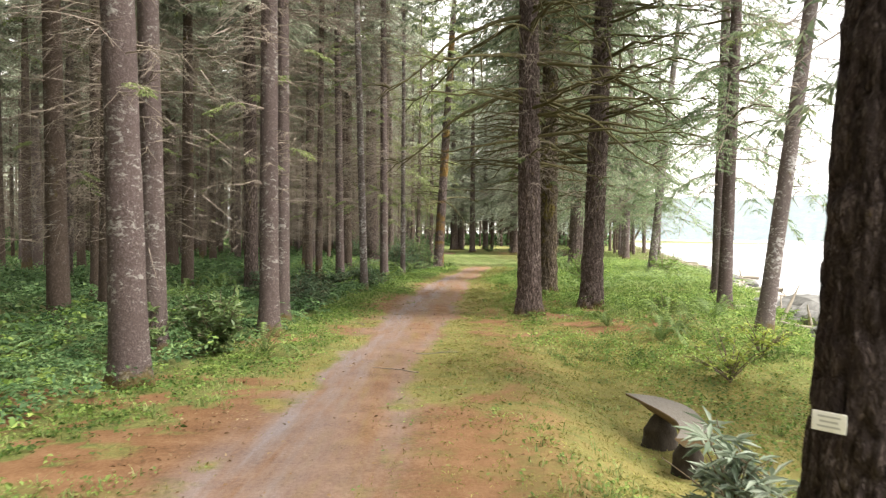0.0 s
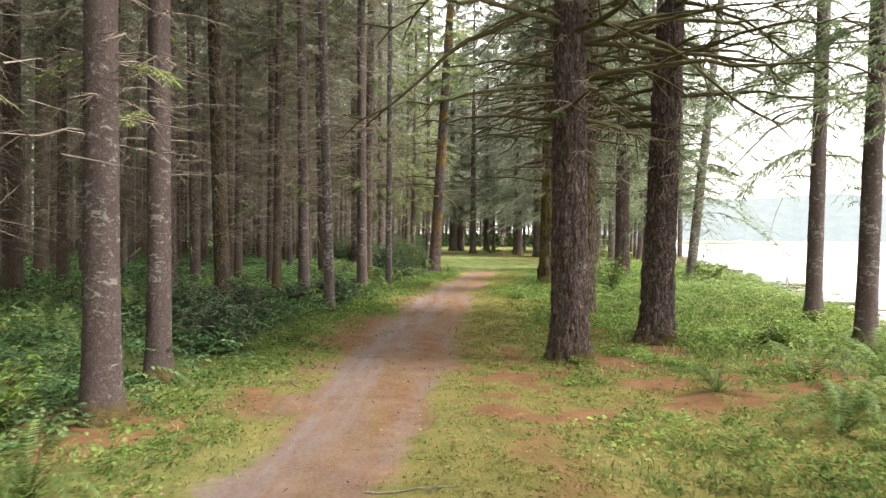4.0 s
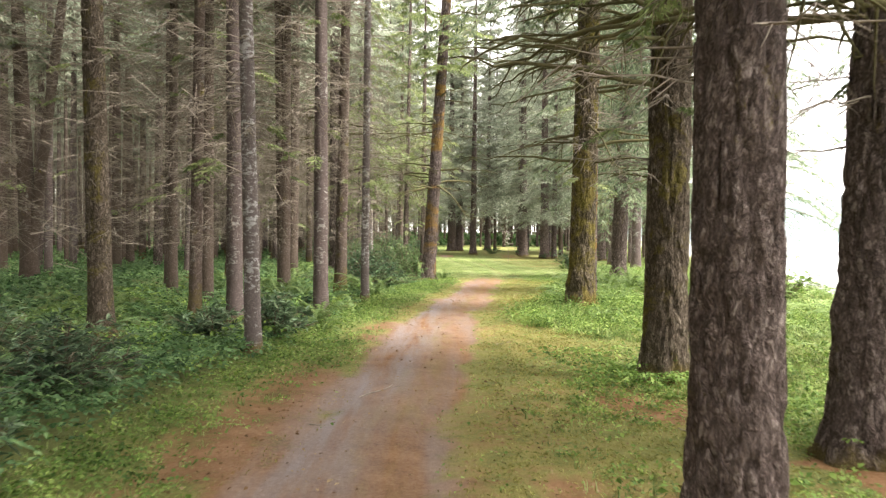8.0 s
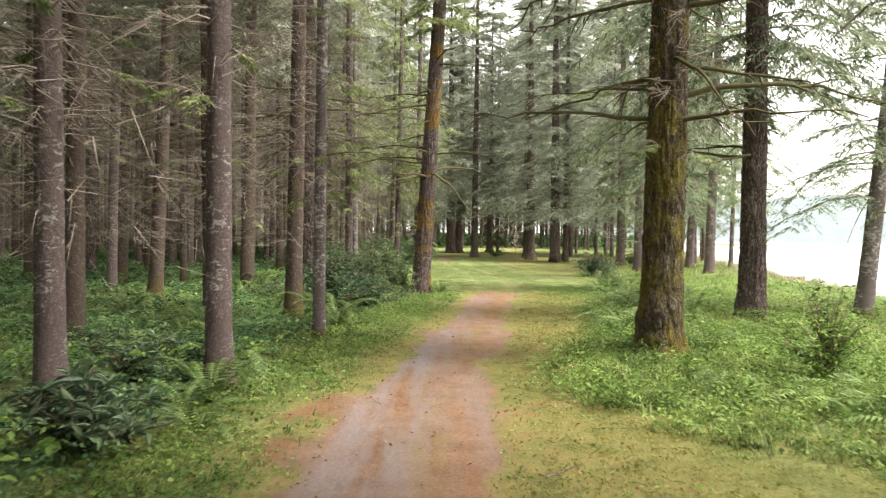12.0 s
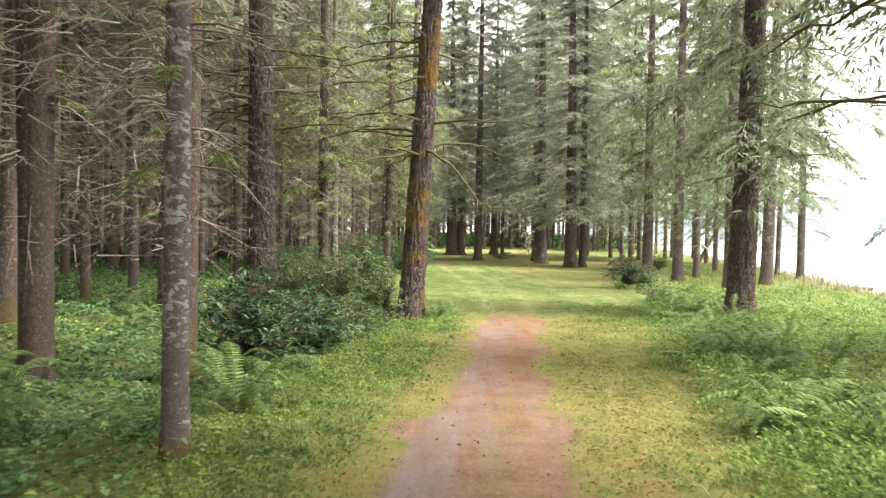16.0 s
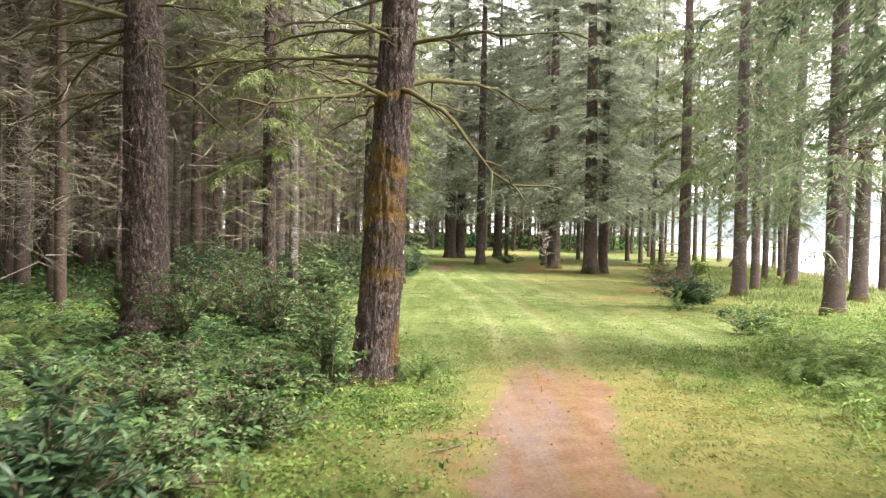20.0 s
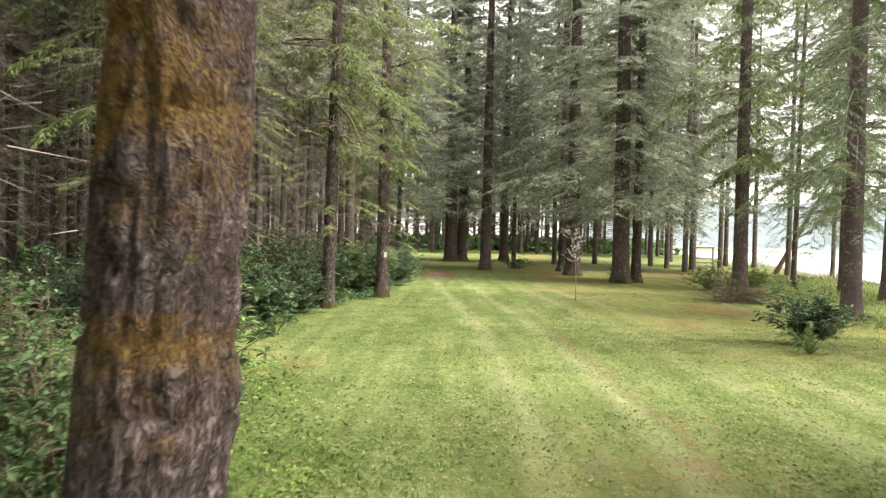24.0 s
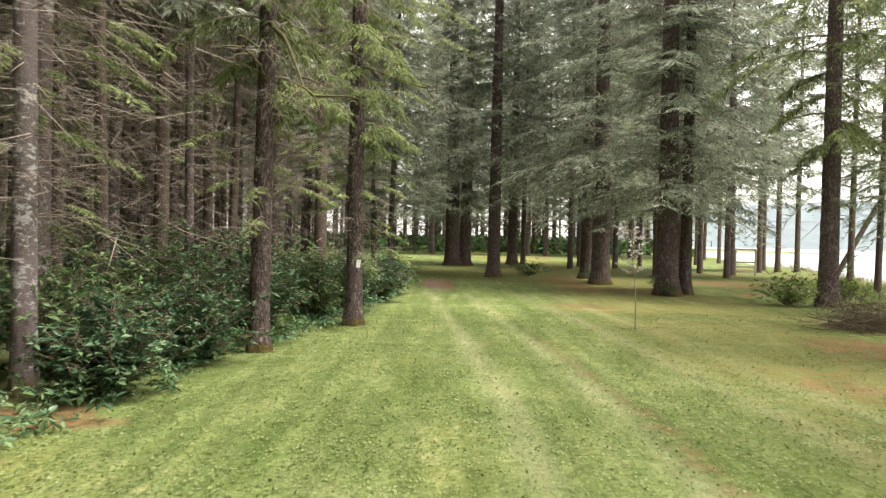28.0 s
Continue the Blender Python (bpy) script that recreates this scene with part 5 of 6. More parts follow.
near_wood = lambda x, y: wood_zone(x, y) * (x > -0.62 * y - 1.5)
carpet(62000, (-9, -0.2, 5, 60), lambda x, y: np.clip(1.3 * near_wood(x, y), 0, 1) * soft(x, left_x(y) - 5.5, left_x(y) - 3.0), 41, 0.5, 0.075, LEAF_LOW, "undergrowth", "low dense green undergrowth beneath the trees", 4, 0.62)
carpet(16000, (-9, -0.2, 5, 60), lambda x, y: near_wood(x, y) * soft(vnoise(x * 0.4, y * 0.4, 0, 111), 0.45, 0.65), 141, 0.6, 0.095, LEAF_BRIGHT, "undergrowth", "brighter broad-leaved herbs under the trees", 4, 0.6)
carpet(26000, (-18, -3, 8, 66), lambda x, y: near_wood(x, y) * (1 - soft(x, left_x(y) - 4.5, left_x(y) - 2.5)), 142, 0.6, 0.13, LEAF_LOW, "undergrowth", "knee-high green undergrowth deeper in the wood", 4, 0.55)
bracken(9000, (-18, 0, 8, 64), lambda x, y: near_wood(x, y) * soft(vnoise(x * 0.3, y * 0.3, 0, 112), 0.38, 0.6), 143, 0.55, 0.42, LEAF_LOW, "bracken", "feathery light green fronds among the trunks")
layer(100000, (-32, -1, 20, 130), lambda x, y: wood_zone(x, y) * (x > -0.6 * y) * np.clip(soft(y, 60, 75) + soft(-x, 9, 13), 0, 1), 42, 0.7, 0.2, LEAF_LOW, "far_undergrowth", "green undergrowth deep in the wood", 0.6)
layer(80000, (-5.0, 0.8, 4, 62), lambda x, y: np.exp(-((x - left_x(y) - 0.1) / 0.6) ** 2) * (1 - np.clip(1.15 * track_mask(x, y), 0, 1)), 43, 0.17, 0.055, LEAF_BRIGHT, "clover", "bright green low leaves along the wood's edge", 0.8)
verge_gap = lambda x, y: np.clip(1 - 1.1 * track_mask(x, y), 0, 1)
carpet(34000, (-4.6, 0.8, 5, 54), lambda x, y: soft(x, left_x(y) - 0.5, left_x(y)) * (1 - soft(x, path_x(y) - 1.35, path_x(y) - 0.85)) * verge_gap(x, y) * soft(0.6 * vnoise(x * 0.8, y * 0.8, 0, 151) + 0.4 * vnoise(x * 2.6, y * 2.6, 0, 152), 0.25, 0.6),
       151, 0.13, 0.045, LEAF_BRIGHT, "verge_weeds", "low leafy weeds on the verge of the track", 4, 0.6)
carpet(46000, (0.0, 7.5, 4, 52), lambda x, y: soft(x, path_x(y) + 0.75, path_x(y) + 1.1) * (1 - soft(x, right_x(y) + 0.4, right_x(y) + 1.4)) * verge_gap(x, y) * (0.25 + 0.9 * vnoise(x * 1.1, y * 1.1, 0, 153)),
       153, 0.08, 0.05, TURF, "mossy_turf", "short yellowish mossy turf beside the track", 5, 0.22)
carpet(8000, (-6, 0.4, 60, 90), lambda x, y: soft(x, left_x(y) - 1.6, left_x(y) - 0.9) * (1 - soft(x, left_x(y) - 0.1, left_x(y) + 0.3)) * soft(vnoise(x * 0.6, y * 0.4, 0, 154), 0.25, 0.5),
       154, 0.45, 0.1, LEAF_RHODO, "undergrowth", "dark leaves spreading at the foot of the hedge", 5, 0.42)
bank_zone = lambda x, y: soft(x, right_x(y) - 0.25, right_x(y) + 0.45) * (1 - soft(x, bank_x(y), bank_x(y) + 1.2))
carpet(36000, (1, 14, 14, 62), lambda x, y: bank_zone(x, y) * (1 - np.clip(1.15 * track_mask(x, y), 0, 1)) * (0.25 + 0.9 * vnoise(x * 0.6, y * 0.6, 0, 37)), 44, 0.5, 0.07, LEAF_BRIGHT, "verge_weeds", "bright leafy weeds on the bank", 4, 0.55)
carpet(5000, (1.5, 5.5, 24, 29), lambda x, y: np.exp(-(((x - 3.2) / 1.1) ** 2 + ((y - 26.9) / 1.1) ** 2)), 144, 0.4, 0.07, LEAF_BRIGHT, "verge_weeds", "leafy weeds round a mossy trunk", 4, 0.55)
carpet(9000, (1.2, 9, 13, 27), lambda x, y: soft(vnoise(x * 0.7, y * 0.7, 0, 145), 0.5, 0.66) * soft(x, path_x(y) + 1.8, path_x(y) + 3.0) * (1 - np.clip(1.15 * track_mask(x, y), 0, 1)), 145, 0.22, 0.06, LEAF_BRIGHT, "verge_weeds", "patches of small leafy weeds between the firs", 4, 0.6)
bracken(3600, (1, 14, 28, 62), lambda x, y: bank_zone(x, y) * soft(vnoise(x * 0.35, y * 0.35, 0, 146), 0.4, 0.6), 146, 0.5, 0.45, FERN, "bracken", "bright feathery fronds on the bank")
layer(240000, (-3.5, 10, 53, 80), lambda x, y: open_turf(x, y) * np.clip(1.2 - (y - 56) / 26, 0.1, 1) * (0.3 + vnoise(x * 0.8, y * 0.8, 0, 39)), 46, 0.02, 0.03, LEAF_LAWN, "clover", "small clover leaves in the mown grass", 0.9, 0.12)
layer(30000, (-4, 7, 4, 52), lambda x, y: open_turf(x, y) * (0.15 + vnoise(x * 0.8, y * 0.8, 0, 40)), 47, 0.05, 0.04, LEAF_BRIGHT, "clover", "small low leaves in the verge", 0.8, 0.2)
layer(13000, (2.3, 7.5, 4, 16), lambda x, y: soft(x, 2.5, 3.4) * (1 - soft(x, bank_x(y), bank_x(y) + 1)) * (0.3 + vnoise(x * 0.8, y * 0.8, 0, 93)), 48, 0.12, 0.05, LEAF_BRIGHT, "clover", "bright green low leaves near the shore", 0.8, 0.3)


def clumps(name, label, mat, centres, per, spread, high, size, seed, aspect=0.5):
    """Small leafy plants: a rosette of leaves at each centre."""
    rng = np.random.default_rng(seed)
    x, y = centres
    n = len(x) * per
    cx, cy = np.repeat(x, per), np.repeat(y, per)
    sc = np.repeat(rng.uniform(0.5, 1.5, len(x)), per)
    a, r = rng.uniform(0, 6.28, n), rng.random(n) ** 0.6 * spread * sc
    px, py = cx + np.cos(a) * r, cy + np.sin(a) * r
    pz = ground_z(px, py) + high * sc * rng.random(n) * (1.1 - r / (spread * sc + 1e-6))
    up = rng.normal(0.35, 0.35, n)
    d = np.stack([np.cos(a) * np.cos(up), np.sin(a) * np.cos(up), np.sin(up)], 1)
    return stuff(name, leaves_mesh(name, np.stack([px, py, pz], 1), np.full(n, size), mat, seed, aspect, 0.4, d), label, "weeds")


verge_right = lambda x, y: soft(x, path_x(y) + 1.2, path_x(y) + 2.2) * (1 - soft(x, bank_x(y) - 0.3, bank_x(y) + 1)) * soft(vnoise(x * 0.4, y * 0.4, 0, 51), 0.35, 0.6) * (1 - np.clip(1.15 * track_mask(x, y), 0, 1))
verge_left = lambda x, y: soft(x, left_x(y) - 0.6, left_x(y)) * (1 - soft(x, path_x(y) - 1.5, path_x(y) - 1.0)) * soft(vnoise(x * 0.5, y * 0.5, 0, 52), 0.3, 0.6) * (1 - np.clip(1.15 * track_mask(x, y), 0, 1))
clumps("weeds", "broad-leaved weeds scattered over the verge", LEAF_BRIGHT, sow(4600, (0.5, 11, 6, 58), verge_right, 53), 40, 0.17, 0.15, 0.045, 54)
# bright leaf colour here stands in for sunlight from the lake side
clumps("dark_weeds", "leafy weeds in the grass by the trunks, coloured bright as if sunlit", LEAF_BRIGHT, sow(2600, (0.5, 11, 10, 58), verge_right, 55), 44, 0.22, 0.2, 0.05, 56)
clumps("weeds", "broad-leaved weeds beside the track", LEAF_BRIGHT, sow(3000, (-4.6, 1, 5, 56), verge_left, 57), 34, 0.15, 0.13, 0.042, 58)
clumps("weeds", "thick green weeds round the mossy trunks", LEAF_BRIGHT, sow(1500, (1.6, 8.5, 23, 42), lambda x, y: np.exp(-(((x - 3.2) / 1.0) ** 2 + ((y - 25.6) / 1.2) ** 2)) + soft(x, right_x(y) - 0.2, right_x(y) + 0.5) * (1 - soft(x, 7.5, 9)) * soft(y, 31, 33), 59), 80, 0.28, 0.4, 0.06, 60)
gx, gy = sow(15000, (0.4, 12, 6, 60), verge_right, 61)
stuff("grass_tufts", blades_mesh("grass_tufts", gx, gy, 0.1 + 0.12 * vnoise(gx, gy, 0, 62), GRASS, 0.005, 0.75, 63, 5), "longer grass tufts on the verge", "grass")
gx, gy = sow(9000, (-4.6, 1, 5, 56), verge_left, 64)
stuff("grass_tufts", blades_mesh("grass_tufts", gx, gy, 0.08 + 0.1 * vnoise(gx, gy, 0, 65), GRASS, 0.005, 0.75, 66, 5), "longer grass tufts by the track", "grass")
layer(60000, (-4.0, 5.5, 4, 58), lambda x, y: (1 - soft(np.abs(x - path_x(y)), 1.3, 2.8)) * (0.2 + 0.8 * soft(np.abs(x - path_x(y)), 0.6, 1.2)) * vnoise(x * 0.9, y * 0.9, 0, 38), 45, 0.015, 0.045, LITTER, "leaf_litter", "fallen brown leaves scattered on the earth", 0.6, 0.15)


# ---- ferns ----
def frond_mesh(name, seed, length=0.8):
    """One sword fern frond along +x: a bowed rib with narrow leaflets on both sides."""
    rng = np.random.default_rng(seed)
    hp = Heap()
    rise = rng.uniform(0.8, 1.6)
    m = 36
    s = np.linspace(0, 1, m)
    sway = rng.uniform(-0.12, 0.12) * s ** 2
    pts = length * np.stack([0.74 * s, sway, rise * s - 0.85 * rise * s ** 2.2], 1)
    v, f = tube(pts[::5], 0.004 * (1 - 0.8 * s[::5]), 3)
    hp.add(v, f, 0)
    w = length * 0.09 * np.sin(np.clip(s * 0.93 + 0.07, 0, 1) * math.pi) ** 0.6
    g = np.gradient(pts, axis=0)[1:]
    g /= np.linalg.norm(g, axis=1)[:, None]
    for sg in (-1, 1):
        p, ww = pts[1:], w[1:, None] * rng.uniform(0.85, 1.1, (m - 1, 1))
        tip = p + np.array([0, sg, 0]) * ww + g * (ww * 0.45) + np.array([0, 0, -0.3]) * ww
        hw = g * (length / m * 0.34)
        hp.add(np.stack([p - hw, p + hw, tip], 1).reshape(-1, 3), np.arange((m - 1) * 3).reshape(-1, 3), 0)
    return hp.mesh(name, [FERN])


FRONDS = [frond_mesh("frond", 400 + k, 0.72 + 0.05 * k) for k in range(7)]


def fern(x, y, s=1.0, label="arching green sword fern"):
    base = new("fern")
    base.matrix_basis = Matrix.LocRotScale((x, y, gz(x, y) - 0.02), Euler((0, 0, x * 5 + y)), (s * 1.15, s * 1.15, s * 1.2))
    g = random.Random(int(x * 91 + y * 57))
    for k in range(g.randint(13, 19)):
        q = g.uniform(0.75, 1.15)
        part("frond", g.choice(FRONDS), base, at=Matrix.LocRotScale((0, 0, 0), Euler((g.uniform(-0.2, 0.2), g.uniform(-0.3, 0.25), k * 2.4 + g.uniform(-0.3, 0.3))), (q, q, q)))
    return tagged(base, label, "fern", "ferns in the wood")


# ---- shrubs ----
def shrub(x, y, wide, high, mat, label, leaves=1500, size=0.11, aspect=0.34, seed=1, name="shrub", stems=14, whorl=7, deep=None):
    """A bush: crooked stems that fork, with whorls of leaves at and below their tips."""
    rng = np.random.default_rng(seed)
    base = new(name)
    base.location = (x, y, gz(x, y))
    tagged(base, label, "shrub")
    hp, tips = Heap(), []
    deep = deep or wide
    for k in range(stems):
        az, rr = rng.uniform(0, 6.28), rng.random() ** 0.5
        top = np.array([math.cos(az) * rr * wide / 2, math.sin(az) * rr * deep / 2, high * (1 - 0.55 * rr ** 2) * rng.uniform(0.7, 1.08)])
        s = np.linspace(0, 1, 6)
        pts = s[:, None] * top * np.array([1, 1, 1]) + np.cumsum(rng.normal(0, 0.02, (6, 3)), axis=0) * s[:, None]
        pts[:, :2] *= (0.35 + 0.65 * s)[:, None]
        v, f = tube(pts, 0.014 * (1 - 0.7 * s), 4)
        hp.add(v, f, 0)
        for _ in range(max(2, leaves // stems // whorl)):
            u = rng.uniform(0.1, 1.0) ** 0.75
            p = np.array([np.interp(u, s, pts[:, c]) for c in range(3)])
            d = unit(rng.normal(0, 1, 3) * np.array([1, 1, 0.6]) + np.array([0, 0, 0.25]))
            q = p + d * rng.uniform(0.08, 0.22) * wide * 0.55
            q[2] = max(q[2], 0.05)
            v, f = tube(np.stack([p, (p + q) / 2 + np.array([0, 0, 0.02]), q]), [0.006, 0.005, 0.003], 3)
            hp.add(v, f, 0)
            tips.append(q)
    part("branchwork", hp.mesh("branchwork", [STEM]), base)
    tips = np.repeat(np.array(tips), whorl, axis=0)
    n = len(tips)
    a = rng.uniform(0, 6.28, n)
    up = rng.normal(0.15, 0.35, n)
    d = np.stack([np.cos(a) * np.cos(up), np.sin(a) * np.cos(up), np.sin(up)], 1)
    part("foliage", leaves_mesh("foliage", tips, np.full(n, size), mat, seed, aspect, 0.4, d), base)
    return base


# ---- bench and plate ----
def boxes(name, rows, mat, bevel=0.006):
    """Bevelled blocks given as centre and size, in one mesh."""
    bm = bmesh.new()
    for cx, cy, cz, sx, sy, sz in rows:
        bmesh.ops.create_cube(bm, size=1.0, matrix=Matrix.LocRotScale((cx, cy, cz), None, (sx, sy, sz)))
    bmesh.ops.bevel(bm, geom=bm.edges[:], offset=bevel, segments=2, affect="EDGES")
    me = bpy.data.meshes.new(name)
    bm.to_mesh(me)
    bm.free()
    me.materials.append(mat)
    return me


# ================= shrubs and ferns =================
RH = "dense dark glossy rhododendron bush"
SA = "low mound of grey-green leathery leaves"
LB = "leafy mid-green bush under the trees"
shrub(-3.75, 13.9, 1.5, 1.15, LEAF_OLIVE, "leafy green rhododendron bush beside two grey trunks", 1500, 0.15, 0.36, 11, stems=26)
shrub(-4.7, 13.3, 1.4, 1.0, LEAF_OLIVE, "bright broad-leaved bush in the shade", 900, 0.15, 0.42, 12, stems=22)
shrub(-4.2, 15.6, 1.3, 0.95, LEAF_BRIGHT, "bright broad-leaved bush in the shade", 800, 0.13, 0.42, 13, stems=20)
shrub(-5.9, 17.2, 1.6, 0.9, LEAF_LOW, LB, 900, 0.11, 0.45, 14, stems=20)
shrub(-3.5, 21.2, 1.6, 0.86, LEAF_SALAL, SA, 3000, 0.13, 0.26, 15, stems=30)
shrub(-4.6, 22.8, 1.6, 0.92, LEAF_SALAL, SA, 3000, 0.13, 0.26, 16, stems=28)
shrub(-4.0, 24.9, 1.9, 0.92, LEAF_SALAL, SA, 3000, 0.13, 0.26, 17, stems=36)
shrub(-5.6, 26.2, 2.0, 0.98, LEAF_SALAL, SA, 3000, 0.13, 0.26, 18, stems=34)
shrub(-2.55, 33.6, 0.9, 0.6, LEAF_RHODO, "small dark bush at the verge", 600, 0.11, 0.34, 19, stems=14)
shrub(-3.6, 34.4, 1.5, 0.7, LEAF_SALAL, SA, 1200, 0.11, 0.42, 20, stems=24)
shrub(-2.75, 30.6, 1.6, 0.75, LEAF_SALAL, SA, 1300, 0.17, 0.26, 21, stems=24)
shrub(-3.7, 29.8, 1.5, 0.7, LEAF_SALAL, SA, 1100, 0.17, 0.26, 24, stems=22)
shrub(-2.35, 43.4, 2.3, 1.5, LEAF_RHODO, RH, 3600, 0.13, 0.34, 22, "rhododendron", 50)
shrub(-1.75, 45.0, 1.4, 1.1, LEAF_RHODO, RH, 1800, 0.13, 0.34, 23, "rhododendron", 28)
for sx, sy, sw, sh, sm, sd in ((-1.6, 46.6, 1.5, 0.75, LEAF_SOFT, 30), (-3.0, 46.8, 1.8, 0.9, LEAF_SALAL, 31), (-1.3, 48.6, 1.4, 0.75, LEAF_SOFT, 32), (-2.6, 49.2, 1.8, 1.0, LEAF_SOFT, 33),
                               (-4.4, 48.5, 1.8, 0.9, LEAF_SOFT, 34), (-1.5, 50.6, 1.4, 0.9, LEAF_SOFT, 35), (-3.0, 51.4, 1.7, 0.95, LEAF_SOFT, 36), (-4.6, 51.0, 1.6, 0.8, LEAF_SALAL, 37)):
    shrub(sx, sy, sw * 1.15, sh * 0.66, sm, "thicket of small-leaved shrubs round the trunks", 2900, 0.075, 0.5, sd, "thicket", 46)
for sx, sy, sw, sh, sm, sd in ((-1.3, 53.6, 1.5, 1.4, LEAF_SOFT, 40), (-2.3, 54.8, 1.8, 1.6, LEAF_SOFT, 41), (-3.6, 53.6, 1.8, 1.6, LEAF_SOFT, 42), (-3.2, 56.6, 1.8, 1.5, LEAF_SOFT, 43), (-5.0, 55.5, 2.0, 1.6, LEAF_SOFT, 44),
                               (-4.2, 58.5, 2.0, 1.5, LEAF_SOFT, 45)):
    shrub(sx, sy, sw, sh, sm, "tall soft-leaved green shrub by the mossy trunk", 2800, 0.075, 0.5, sd, "shrub", 36)
shrub(-0.8, 51.1, 1.1, 1.65, LEAF_SOFT, "tall thin shrub with soft bright leaves before a mossy trunk", 900, 0.1, 0.5, 39, "shrub", 12)
shrub(-1.95, 58.2, 2.3, 1.5, LEAF_OLIVE, "rhododendron with bare lower stems and glossy leaves", 2000, 0.16, 0.34, 46, "rhododendron", 26)
shrub(-3.4, 60.4, 1.6, 1.2, LEAF_RHODO, RH, 1500, 0.14, 0.34, 47, "rhododendron", 22)
HEDGE = ((-5.1, 63.6, 2.0, 1.3), (-5.2, 65.4, 2.2, 1.6), (-3.0, 66.9, 1.7, 1.2), (-4.2, 68.0, 2.2, 1.8), (-2.8, 69.4, 1.8, 1.4), (-6.4, 68.0, 2.4, 1.8), (-3.9, 71.2, 2.3, 2.0), (-2.5, 72.4, 1.8, 1.5), (-2.0, 75.8, 1.7, 1.6),
         (-3.4, 74.6, 2.4, 2.0), (-1.5, 78.6, 1.7, 1.6), (-2.9, 78.2, 2.3, 2.0), (-1.0, 82.0, 1.8, 1.6), (-2.2, 83.4, 2.3, 1.9), (-5.4, 72.6, 2.6, 2.1), (-6.9, 65.6, 2.3, 1.6), (-7.6, 70.5, 2.6, 2.0), (-5.2, 76.5, 2.6, 2.1), (-0.9, 85.6, 1.9, 1.6), (-4.9, 66.8, 1.7, 1.5), (-6.0, 66.9, 2.2, 1.9))
for k, (sx, sy, sw, sh) in enumerate(HEDGE):
    light = k % 5 in (1, 3)
    shrub(sx, sy, sw * 1.2, sh, LEAF_SOFT if light else LEAF_RHODO, "leafy green bush in the hedge along the wood's edge" if light else "dark evergreen bush in the hedge along the wood's edge", 4600, 0.115, 0.4, 50 + k, "hedge_bush", 60)

shrub(2.36, 6.9, 1.3, 0.85, LEAF_PALE, "young rhododendron with long pale drooping leaves", 560, 0.2, 0.2, 70, "rhododendron", 18, 7)
shrub(4.4, 13.0, 1.3, 1.0, LEAF_YELLOW, "sparse yellow-green shrub with thin stems", 260, 0.11, 0.4, 71, "shrub", 12, 5)
shrub(5.4, 14.4, 1.1, 0.9, LEAF_YELLOW, "sparse yellow-green shrub with thin stems", 220, 0.11, 0.4, 72, "shrub", 10, 5)
shrub(5.6, 21.5, 1.1, 0.5, LEAF_BRIGHT, "low bright leafy clump on the bank", 700, 0.09, 0.45, 73, "shrub", 20)
shrub(5.5, 34.5, 1.4, 1.3, LEAF_BRIGHT, "rounded light green bush above the shore", 1400, 0.09, 0.45, 74, "shrub", 26)
shrub(10.3, 40.0, 1.8, 1.5, LEAF_BRIGHT, "rounded light green bush above the shore", 1500, 0.1, 0.45, 75, "shrub", 26)
shrub(7.7, 64.7, 1.9, 1.15, LEAF_RHODO, "dark rhododendron at the clearing's edge", 2200, 0.13, 0.34, 76, "rhododendron", 32)
shrub(8.8, 66.6, 1.6, 1.0, LEAF_LOW, "green shrub at the clearing's edge", 1200, 0.11, 0.4, 77, "shrub", 24)
shrub(7.2, 58.2, 1.6, 0.7, LEAF_LOW, "low green shrub among ferns", 1000, 0.1, 0.4, 78, "shrub", 24)
shrub(12.0, 84.5, 2.6, 1.2, LEAF_BRIGHT, "light green bush below a tall conifer", 1600, 0.12, 0.4, 79, "shrub", 28)
shrub(14.4, 86.0, 2.6, 1.1, LEAF_BRIGHT, "light green bush below a tall conifer", 1500, 0.12, 0.4, 80, "shrub", 28)
shrub(8.0, 97.0, 2.4, 0.8, LEAF_LOW, "dark low bush under the far trees", 900, 0.14, 0.4, 81, "shrub", 20)
shrub(5.5, 103.0, 2.6, 0.8, LEAF_LOW, "dark low bush under the far trees", 900, 0.14, 0.4, 82, "shrub", 20)
shrub(9.0, 87.5, 0.9, 0.5, LEAF_LOW, "small leafy bush at the foot of a thick trunk", 500, 0.09, 0.4, 84, "shrub", 14)
shrub(9.9, 91.5, 2.0, 0.7, LEAF_LOW, "dark low bush under the far trees", 900, 0.14, 0.4, 83, "shrub", 20)

